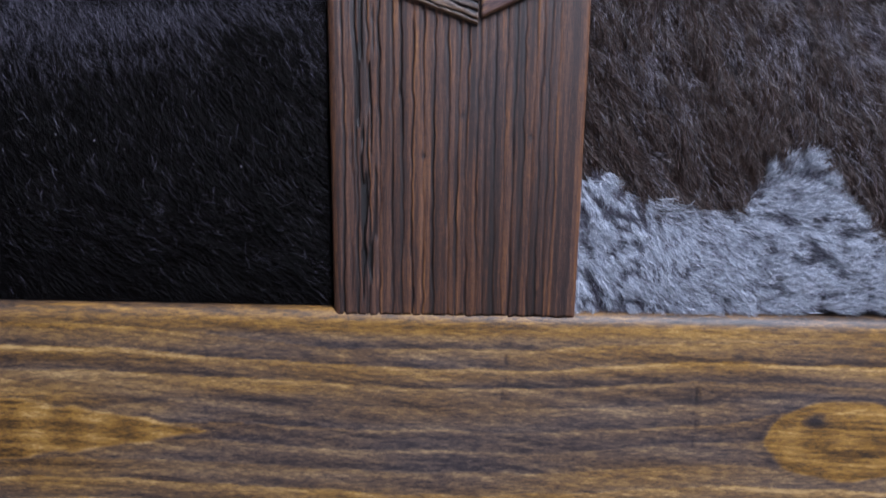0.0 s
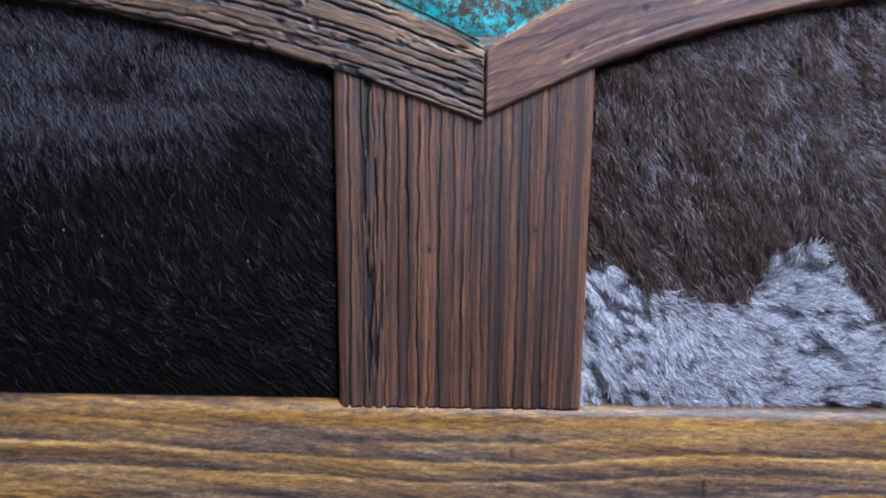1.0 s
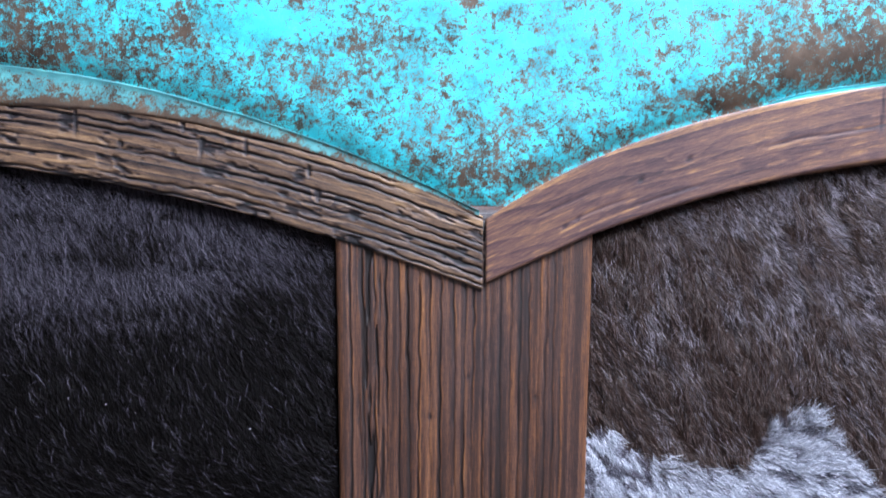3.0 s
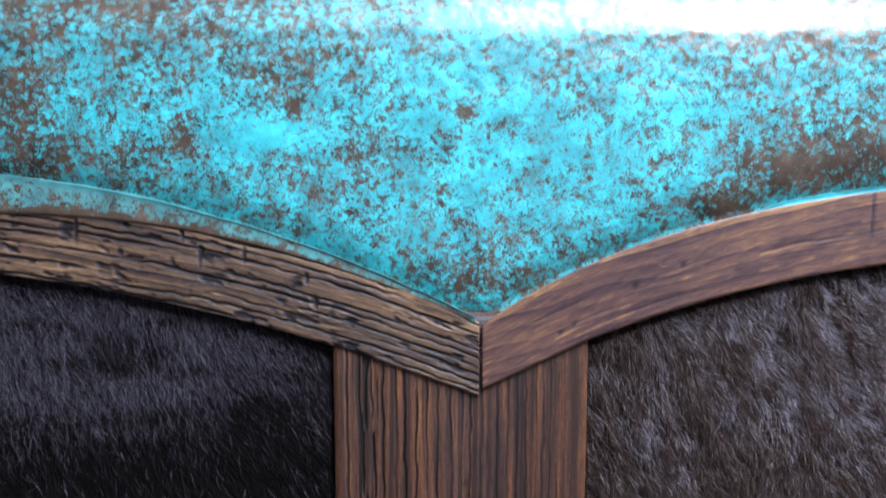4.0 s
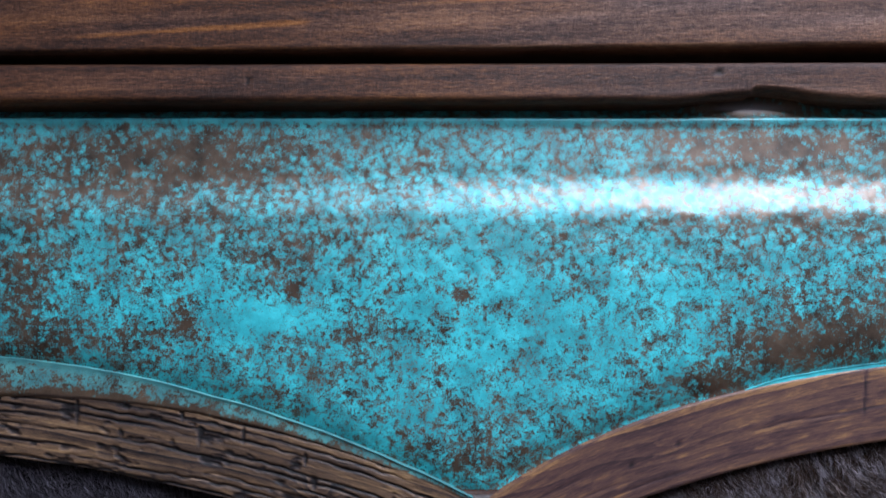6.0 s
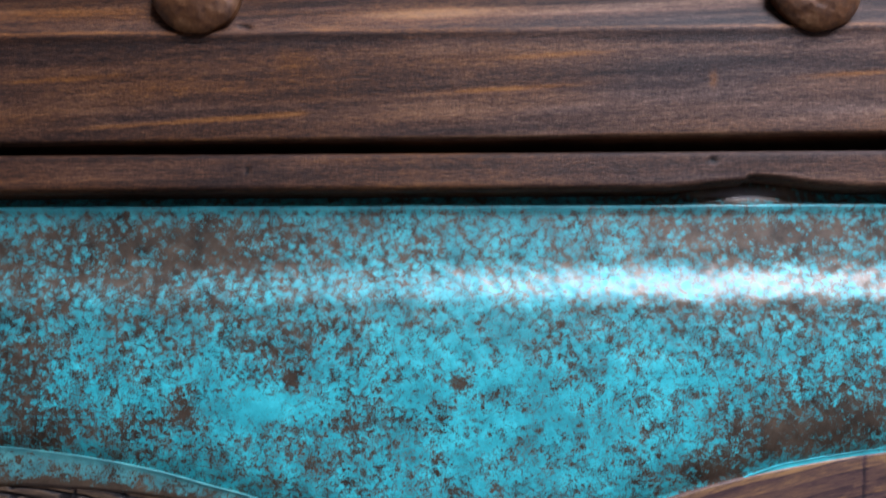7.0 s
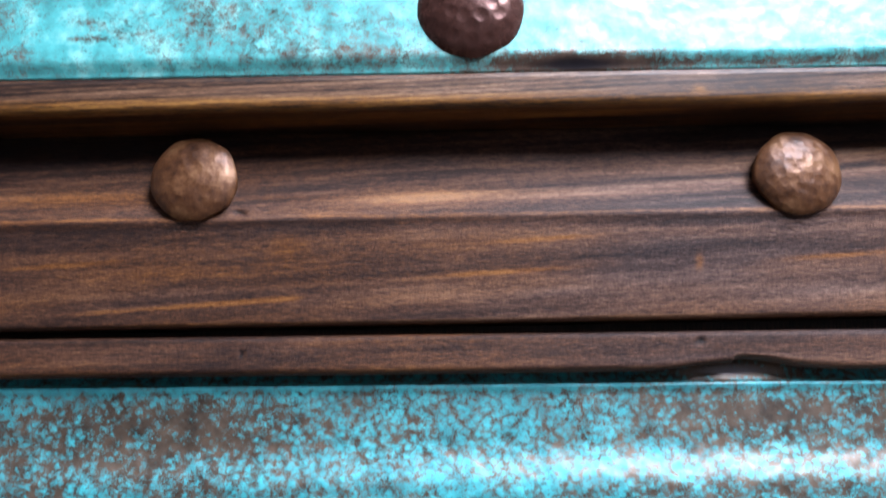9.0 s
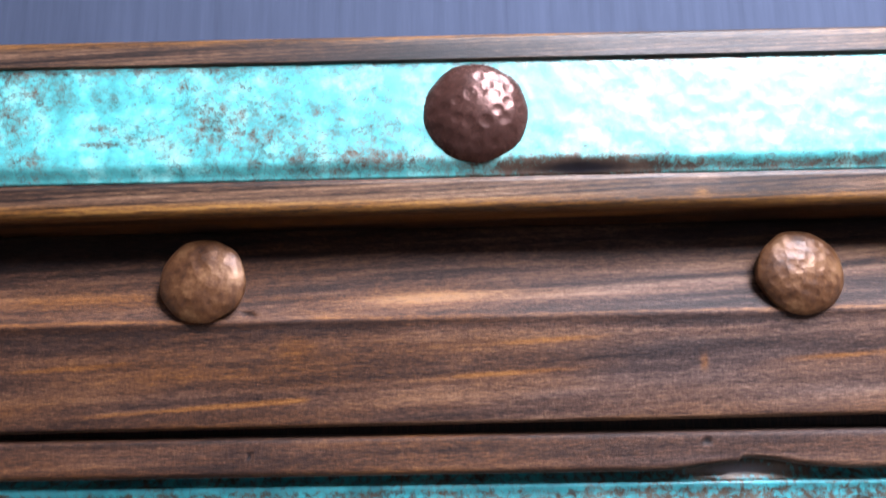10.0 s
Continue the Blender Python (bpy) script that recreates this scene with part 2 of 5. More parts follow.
def patina(name, teal, pale, brown, gloss, coat=0.35, edge=(0.16, 0.62), black=(0.16, 0.14, 0.15)):
    """Lacquered copper sheet, turquoise verdigris over brown metal; 'cover' on the mesh tells how far the verdigris has spread, 'pebble' where it follows the hammer marks."""
    mat, nt, bsdf = nodes_of(name)
    co = nt.nodes.new("ShaderNodeTexCoord")
    cover = attribute(nt, "cover")
    warp = node(nt, "ShaderNodeTexNoise", Scale=600.0, Detail=3.0)
    nt.links.new(co.outputs["Object"], warp.inputs["Vector"])
    shift = nt.nodes.new("ShaderNodeVectorMath")
    shift.operation = "MULTIPLY_ADD"
    shift.inputs[1].default_value = (0.0016, 0.0016, 0.0016)
    nt.links.new(warp.outputs["Color"], shift.inputs[0])
    nt.links.new(co.outputs["Object"], shift.inputs[2])
    cell = node(nt, "ShaderNodeTexVoronoi", Scale=340.0)
    nt.links.new(shift.outputs[0], cell.inputs["Vector"])
    grit = noise_at(nt, 1600, (1, 1, 1), 5, 0.72)
    mid = noise_at(nt, 480, (1, 1, 1), 4, 0.62, 0.7)
    wide = noise_at(nt, 110, (1, 1, 1), 3, 0.6, 0.5)
    amount = maths(nt, "ADD", cover, maths(nt, "MULTIPLY", maths(nt, "SUBTRACT", mid, 0.5), 1.8))
    amount = maths(nt, "ADD", amount, maths(nt, "MULTIPLY", maths(nt, "SUBTRACT", grit, 0.5), 2.5))
    marks = attribute(nt, "pebble")
    pebble = maths(nt, "ADD", 0.55, maths(nt, "MULTIPLY", marks, 0.6))
    amount = maths(nt, "ADD", amount, maths(nt, "MULTIPLY", maths(nt, "SUBTRACT", 0.45, cell.outputs["Distance"]), pebble))
    amount = maths(nt, "ADD", amount, maths(nt, "MULTIPLY", maths(nt, "SUBTRACT", wide, 0.5), 1.15))
    # softer over the hammer marks, with less green to imitate the sheet's haze
    soften = maths(nt, "SUBTRACT", 1.0, maths(nt, "MULTIPLY", marks, 0.42))
    amount = maths(nt, "ADD", 0.42, maths(nt, "MULTIPLY", maths(nt, "SUBTRACT", amount, 0.39), soften))
    mask = ramp(nt, amount, [(edge[0], (0, 0, 0)), (edge[1], (1, 1, 1))])
    mask = maths(nt, "MULTIPLY", mask, maths(nt, "SUBTRACT", 1.0, maths(nt, "MULTIPLY", marks, 0.26)))
    tone = noise_at(nt, 75, (1, 1, 1), 5, 0.65)
    green = ramp(nt, tone, [(0.30, tuple(0.55 * c for c in teal)), (0.5, teal), (0.70, pale)])
    metal = ramp(nt, noise_at(nt, 95, (1, 1, 1), 5, 0.65), [(0.3, tuple(0.35 * c for c in brown)), (0.55, brown), (0.8, tuple(1.6 * c for c in brown))])
    metal = mixed(nt, step_between(nt, cover, -0.2, -0.7), metal, black)
    nt.links.new(mixed(nt, mask, metal, green), bsdf.inputs["Base Color"])
    rough = nt.nodes.new("ShaderNodeMapRange")
    rough.inputs["To Min"].default_value, rough.inputs["To Max"].default_value = gloss, gloss + 0.16
    nt.links.new(mask, rough.inputs["Value"])
    nt.links.new(rough.outputs[0], bsdf.inputs["Roughness"])
    back = maths(nt, "MULTIPLY", maths(nt, "SUBTRACT", 1.0, mask), 0.5)
    nt.links.new(back, bsdf.inputs["Metallic"])
    bsdf.inputs["Specular IOR Level"].default_value = 0.85
    bsdf.inputs["Coat Weight"].default_value = coat
    bsdf.inputs["Coat Roughness"].default_value = 0.27
    b = node(nt, "ShaderNodeBump", Strength=0.2, Distance=0.0004)
    nt.links.new(amount, b.inputs["Height"])
    nt.links.new(b.outputs[0], bsdf.inputs["Normal"])
    soft = node(nt, "ShaderNodeBump", Strength=0.30, Distance=0.0008)
    nt.links.new(cell.outputs["Distance"], soft.inputs["Height"])
    nt.links.new(soft.outputs[0], bsdf.inputs["Coat Normal"])
    return mat


PATINA = patina("patina_copper", (0.020, 0.52, 0.58), (0.050, 0.76, 0.82), (0.135, 0.094, 0.064), 0.44, 0.30)
PATINA_DULL = patina("dull_patina_copper", (0.05, 0.26, 0.27), (0.10, 0.40, 0.38), (0.12, 0.075, 0.045), 0.55, 0.08)
PATINA_TOP = patina("patina_copper_pale", (0.080, 0.50, 0.49), (0.30, 0.74, 0.68), (0.17, 0.105, 0.075), 0.28, 0.5, (-0.6, 0.9), (0.020, 0.016, 0.022))


def hammered(name, colours, gloss, metallic):
    mat, nt, bsdf = nodes_of(name)
    fac = noise_at(nt, 110, (1, 1, 1), 6, 0.7)
    nt.links.new(ramp(nt, fac, [(0.32, colours[0]), (0.5, colours[1]), (0.66, colours[2])]), bsdf.inputs["Base Color"])
    r = nt.nodes.new("ShaderNodeMapRange")
    r.inputs["To Min"].default_value, r.inputs["To Max"].default_value = gloss, gloss + 0.14
    nt.links.new(noise_at(nt, 420, (1, 1, 1), 4, 0.6), r.inputs["Value"])
    nt.links.new(r.outputs[0], bsdf.inputs["Roughness"])
    bsdf.inputs["Metallic"].default_value = metallic
    b = node(nt, "ShaderNodeBump", Strength=0.2, Distance=0.0004)
    nt.links.new(noise_at(nt, 900, (1, 1, 1), 3, 0.6), b.inputs["Height"])
    nt.links.new(b.outputs[0], bsdf.inputs["Normal"])
    return mat


NAIL_SMALL = hammered("aged_copper_nail", ((0.034, 0.013, 0.007), (0.125, 0.049, 0.019), (0.24, 0.115, 0.052)), 0.34, 0.30)
NAIL_BIG = hammered("oil_rubbed_bronze", ((0.060, 0.024, 0.018), (0.090, 0.036, 0.027), (0.12, 0.055, 0.043)), 0.20, 0.5)


def fur(name, root, tip, rough, pale=None, shine=0.22):
    mat, nt, bsdf = nodes_of(name)
    isl = nt.nodes.new("ShaderNodeNewGeometry").outputs["Random Per Island"]
    colour = ramp(nt, isl, [(0.0, root), (0.86, tip), (1.0, pale or tip)])
    nt.links.new(colour, bsdf.inputs["Base Color"])
    bsdf.inputs["Roughness"].default_value = rough
    bsdf.inputs["Specular IOR Level"].default_value = shine
    return mat


FUR_BLACK = fur("black_hair", (0.0022, 0.0018, 0.0019), (0.0050, 0.0040, 0.0040), 0.5, (0.013, 0.011, 0.012), 0.06)
FUR_BROWN = fur("dark_brown_hair", (0.007, 0.0036, 0.0026), (0.042, 0.0205, 0.0130), 0.44, (0.18, 0.14, 0.13), 0.22)
# grey for painted sheen and shade in the hides, and for stray and under-hair
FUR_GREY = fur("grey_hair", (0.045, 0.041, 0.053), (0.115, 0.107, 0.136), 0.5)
FUR_PALE = fur("pale_grey_hair", (0.10, 0.088, 0.095), (0.27, 0.245, 0.275), 0.5)
FUR_WHITE = fur("white_hair", (0.20, 0.215, 0.25), (0.50, 0.53, 0.60), 0.5, (0.76, 0.78, 0.83))


def plain(name, a, b, scale, rough, stretch=(1, 1, 1), bump=0.1):
    mat, nt, bsdf = nodes_of(name)
    fac = noise_at(nt, scale, stretch, 6, 0.65)
    nt.links.new(ramp(nt, fac, [(0.3, a), (0.7, b)]), bsdf.inputs["Base Color"])
    bsdf.inputs["Roughness"].default_value = rough
    n = node(nt, "ShaderNodeBump", Strength=bump, Distance=0.002)
    nt.links.new(fac, n.inputs["Height"])
    nt.links.new(n.outputs[0], bsdf.inputs["Normal"])
    return mat


BLUE_CLOTH = plain("blue_grey_wall", (0.036, 0.047, 0.082), (0.056, 0.071, 0.118), 60, 0.9, (1, 1, 0.06), 0.1)
WHITE_WALL = plain("wall_paint", (0.52, 0.51, 0.50), (0.58, 0.57, 0.56), 9, 0.8)
FLOOR_MAT = plain("floor_boards", (0.10, 0.07, 0.045), (0.18, 0.12, 0.075), 12, 0.5, (0.1, 1, 1))
CEIL_MAT = plain("ceiling_paint", (0.46, 0.46, 0.46), (0.52, 0.52, 0.52), 7, 0.9)
HIDE = plain("hide_leather", (0.010, 0.008, 0.008), (0.018, 0.014, 0.013), 80, 0.8)


# ---- mesh helpers ----
def mesh_of(name, verts, faces, mats, attrs=None, smooth_faces=True):
    me = bpy.data.meshes.new(name)
    verts = np.asarray(verts, np.float32)
    me.vertices.add(len(verts))
    me.vertices.foreach_set("co", verts.ravel())
    sizes = np.array([len(f) for f in faces], np.int32) if not isinstance(faces, np.ndarray) else np.full(len(faces), faces.shape[1], np.int32)
    flat = faces.ravel().astype(np.int32) if isinstance(faces, np.ndarray) else np.array([i for f in faces for i in f], np.int32)
    me.loops.add(len(flat))
    me.loops.foreach_set("vertex_index", flat)
    me.polygons.add(len(sizes))
    me.polygons.foreach_set("loop_start", np.concatenate([[0], np.cumsum(sizes)[:-1]]).astype(np.int32))
    me.update(calc_edges=True)
    me.polygons.foreach_set("use_smooth", np.full(len(sizes), smooth_faces))
    for key, values in (attrs or {}).items():
        a = me.attributes.new(key, "FLOAT", "POINT")
        a.data.foreach_set("value", np.asarray(values, np.float32).ravel())
    for m in mats if isinstance(mats, (list, tuple)) else [mats]:
        me.materials.append(m)
    me.validate()
    return me


def part(name, me, parent, label="", **tags):
    ob = new(name, me)
    ob.parent = parent
    return tagged(ob, label, **tags)


def loft(name, P, mat, attrs=None):
    """A closed body from sections: P[i, j] runs along the body in i and round its closed section in j."""
    n, m, _ = P.shape
    i, j = np.meshgrid(np.arange(n - 1), np.arange(m), indexing="ij")
    k = (j + 1) % m
    quads = np.stack([i * m + j, i * m + k, (i + 1) * m + k, (i + 1) * m + j], -1).reshape(-1, 4)
    faces = [tuple(q) for q in quads.tolist()] + [tuple(range(m))[::-1], tuple((n - 1) * m + q for q in range(m))]
    return mesh_of(name, P.reshape(-1, 3), faces, mat, attrs)


def box(name, x0, x1, y0, y1, z0, z1, mat, bevel=0.0):
    bm = bmesh.new()
    bmesh.ops.create_cube(bm, size=1.0)
    for v in bm.verts:
        v.co = Vector((x0 + (v.co.x + 0.5) * (x1 - x0), y0 + (v.co.y + 0.5) * (y1 - y0), z0 + (v.co.z + 0.5) * (z1 - z0)))
    if bevel:
        bmesh.ops.bevel(bm, geom=bm.edges[:], offset=bevel, segments=2, affect="EDGES", profile=0.5)
    me = bpy.data.meshes.new(name)
    bm.to_mesh(me)
    bm.free()
    me.materials.append(mat)
    for key, value in (("phase", 41.4), ("tone", 0.45), ("warm", 0.3)):
        me.attributes.new(key, "FLOAT", "POINT").data.foreach_set("value", np.full(len(me.vertices), value, np.float32))
    return me


def section(width, depth, r0, r1, step=0.0005):
    """A closed section: v from 0 to width across the face, d behind the face, with rounded front edges. Gives v, d and how much relief it takes."""
    pts = []
    for a in np.linspace(0, np.pi / 2, 7)[:-1]:
        pts.append((r0 - r0 * np.cos(a), r0 - r0 * np.sin(a), 0.35 + 0.65 * np.sin(a)))
    count = max(4, int((width - r0 - r1) / step))
    for v in np.linspace(r0, width - r1, count):
        pts.append((v, 0.0, 1.0))
    for a in np.linspace(0, np.pi / 2, 7)[1:]:
        pts.append((width - r1 + r1 * np.sin(a), r1 - r1 * np.cos(a), 0.35 + 0.65 * np.cos(a)))
    pts += [(width, depth, 0.0), (0.0, depth, 0.0)]
    return np.array(pts).T


# ---- how wood looks: rings along u, across v ----
def rings(u, v, spacing, seed, wander=1.0, knots=()):
    """The run of the annual rings: it grows by one from ring to ring."""
    phase = v / spacing + wander * (3.2 * (fnoise(u * 5, v * 16, seed) - 0.5) + 1.0 * (fnoise(u * 26, v * 60, seed + 5) - 0.5))
    for ku, kv, su, sv, turns in knots:
        phase = phase + turns * np.exp(-(((u - ku) / su) ** 2 + ((v - kv) / sv) ** 2))
    return phase + 40


def spaced(lo, hi, a, b, fine, coarse):
    """Stations along a length: fine from a to b, coarse outside."""
    return np.concatenate([np.arange(lo, a, coarse), np.arange(a, b, fine), np.arange(b, hi, coarse), [hi]])


# ================= the room =================
def slab(name, x0, x1, y0, y1, z0, z1, mat, label):
    ob = new(name, box(name, x0, x1, y0, y1, z0, z1, mat))
    return tagged(ob, label, name.split("_")[0], kind="structure")


R = ROOM
slab("floor", R["x0"], R["x1"], R["y0"], R["y1"], -0.1, 0.0, FLOOR_MAT, "brown wooden floor under the cabinet")
slab("ceiling", R["x0"], R["x1"], R["y0"], R["y1"], R["h"], R["h"] + 0.1, CEIL_MAT, "plain white painted ceiling")
slab("wall_north", R["x0"] - 0.1, R["x1"] + 0.1, R["y1"], R["y1"] + 0.1, -0.1, R["h"] + 0.1, BLUE_CLOTH, "blue grey wall with fine upright streaks behind the cabinet")
slab("wall_west", R["x0"] - 0.1, R["x0"], R["y0"], R["y1"], -0.1, R["h"] + 0.1, WHITE_WALL, "plain pale painted side wall")
slab("wall_east", R["x1"], R["x1"] + 0.1, R["y0"], R["y1"], -0.1, R["h"] + 0.1, WHITE_WALL, "plain pale painted side wall")


def wall_with_window():
    bm = bmesh.new()
    x0, x1, h0, h1 = R["x0"] - 0.1, R["x1"] + 0.1, -0.1, R["h"] + 0.1
    for a, b, c, d in ((x0, WIN["x0"], h0, h1), (WIN["x1"], x1, h0, h1), (WIN["x0"], WIN["x1"], h0, WIN["z0"]), (WIN["x0"], WIN["x1"], WIN["z1"], h1)):
        m = Matrix.Translation(((a + b) / 2, R["y0"] - 0.05, (c + d) / 2)) @ Matrix.Diagonal((b - a, 0.1, d - c, 1))
        bmesh.ops.create_cube(bm, size=1.0, matrix=m)
    me = bpy.data.meshes.new("wall_south")
    bm.to_mesh(me)
    bm.free()
    me.materials.append(WHITE_WALL)
    tagged(new("wall_south", me), "plain pale painted wall with a window opening", "wall", kind="structure")


wall_with_window()
WINDOW = tagged(new("window_1"), "plain white painted window frame in the wall", "window", kind="structure")
for name, x0, x1, z0, z1 in (("window_jamb", WIN["x0"] - 0.06, WIN["x0"], WIN["z0"] - 0.06, WIN["z1"] + 0.05), ("window_jamb", WIN["x1"], WIN["x1"] + 0.06, WIN["z0"] - 0.06, WIN["z1"] + 0.05),
                             ("window_head", WIN["x0"], WIN["x1"], WIN["z1"], WIN["z1"] + 0.05), ("window_sill", WIN["x0"], WIN["x1"], WIN["z0"] - 0.06, WIN["z0"])):
    part(name, box(name, x0, x1, R["y0"], R["y0"] + 0.03, z0, z1, CEIL_MAT, 0.003), WINDOW)

# ================= the cabinet =================
CAB = tagged(new("cabinet"), "dark-stained wooden cabinet with turquoise copper sheet, cowhide panels and nail heads", "cabinet")
X0, X1 = -0.545, 0.575            # its ends
VIEW = (-0.205, 0.215)            # the middle stretch with the finest relief

# -- bottom rail: amber pine with knots and cracks --
KNOTS = ((0.143, 0.5435, 0.020, 0.010, -1.5), (-0.17, 0.543, 0.055, 0.011, 2.6), (0.30, 0.53, 0.03, 0.01, 3.0))


def cracks(x, z):
    out = 0
    for cx, z0, z1, lean, seed in ((0.0255, 0.547, 0.571, 0.10, 3), (0.0975, 0.533, 0.557, 0.05, 8)):
        line = cx + lean * (z - z0) + 0.0012 * (vnoise(z * 260, z * 0, seed) - 0.5)
        out = out + np.exp(-((x - line) / 0.0003) ** 2) * (0.3 + 0.7 * vnoise(z * 400, z * 0, seed + 1)) * smooth(z0 - 0.002, z0 + 0.003, z) * smooth(z1 + 0.002, z1 - 0.003, z)
    return out


def bottom_rail():
    z0, width = 0.455, 0.1285
    v, d, w = section(width, 0.022, 0.003, 0.0055, 0.0006)
    x = spaced(X0, X1, *VIEW, 0.0011, 0.02)
    U, V = np.meshgrid(x, v, indexing="ij")
    Z = z0 + V
    # rings that sag in the middle: each begins with a pale line and amber early wood and ends in cold late wood
    ring = (Z + 0.0055 * np.exp(-(U / 0.08) ** 2)) / 0.0078 + 0.7 * (rings(U, Z, 1.0, 21, 0.6, KNOTS) - 40)
    saw, luck = 1 - (ring - np.floor(ring)), hashed(np.floor(ring), np.floor(ring) * 0, 7)
    cold = np.exp(-((U - 0.03) / 0.085) ** 2 - ((Z - 0.536) / 0.015) ** 2)
    fine = vnoise(U * 30, (Z + 0.02 * np.sin(U * 9)) * 900, 35) - 0.5
    tone = 0.58 - 0.34 * saw ** 1.4 * smooth(1.0, 0.9, saw) * (0.3 + 0.7 * luck) + 0.26 * smooth(0.26, 0.08, saw) * smooth(0.0, 0.06, saw) * smooth(0.3, 0.7, luck + 0.9 * (vnoise(U * 25, Z * 60, 36) - 0.5)) + 0.34 * fine + 0.30 * (vnoise(U * 12, Z * 330, 34) - 0.5)
    warm = (0.85 - 0.5 * saw) * (0.5 + 0.5 * luck) + 1.3 * (fnoise(U * 14, Z * 90, 37) - 0.5)
    tone, warm = tone - 0.10 * cold, warm * (1 - 0.7 * cold)
    # amber heartwood: a wedge that tapers off and an oval round the knot
    out_w = np.abs(Z - 0.5368) - 0.150 * np.clip(-0.079 - U, 0, None) - 0.0016 * (vnoise(U * 150, Z * 0, 5) - 0.5)
    wedge = smooth(0.0010, -0.0010, out_w) * smooth(-0.076, -0.082, U)
    round_ = np.hypot((U - 0.156) / 0.031, (Z - 0.5362) / 0.0155) + 0.10 * (vnoise(U * 90, Z * 200, 6) - 0.5)
    oval = smooth(1.04, 0.96, round_)
    heart = np.maximum(wedge, oval)
    rim_ = np.exp(-((out_w + 0.0004) / 0.0006) ** 2) * smooth(-0.076, -0.082, U) + np.exp(-((round_ - 0.97) / 0.03) ** 2)
    edge_ = np.exp(-((out_w - 0.0012) / 0.0008) ** 2) * smooth(-0.076, -0.082, U) + np.exp(-((round_ - 1.07) / 0.04) ** 2)
    tone = tone * (1 - heart) + heart * (0.54 + 0.5 * fine + 0.15 * np.cos(9 * round_)) + 0.16 * rim_ - 0.14 * edge_
    warm = np.maximum(warm * (1 - heart), heart)
    knot = np.exp(-(((U - 0.1435) / 0.0042) ** 2 + ((Z - 0.5437) / 0.0026) ** 2))
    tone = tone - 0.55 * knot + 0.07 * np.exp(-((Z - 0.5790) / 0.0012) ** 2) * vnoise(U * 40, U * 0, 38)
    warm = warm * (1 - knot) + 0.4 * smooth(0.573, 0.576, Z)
    # the rounded top edge is toned down to offset the light it catches
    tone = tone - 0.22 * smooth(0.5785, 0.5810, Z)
    crack = cracks(U, Z)
    relief = 0.0006 * crack
    Y = -0.0010 + d[None, :] + w[None, :] * relief
    Z = Z - 0.006 * U * smooth(0.52, 0.58, Z)
    P = np.stack([U, Y, Z], -1)
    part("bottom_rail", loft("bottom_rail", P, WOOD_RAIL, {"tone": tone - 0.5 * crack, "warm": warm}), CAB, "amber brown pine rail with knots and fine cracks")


bottom_rail()


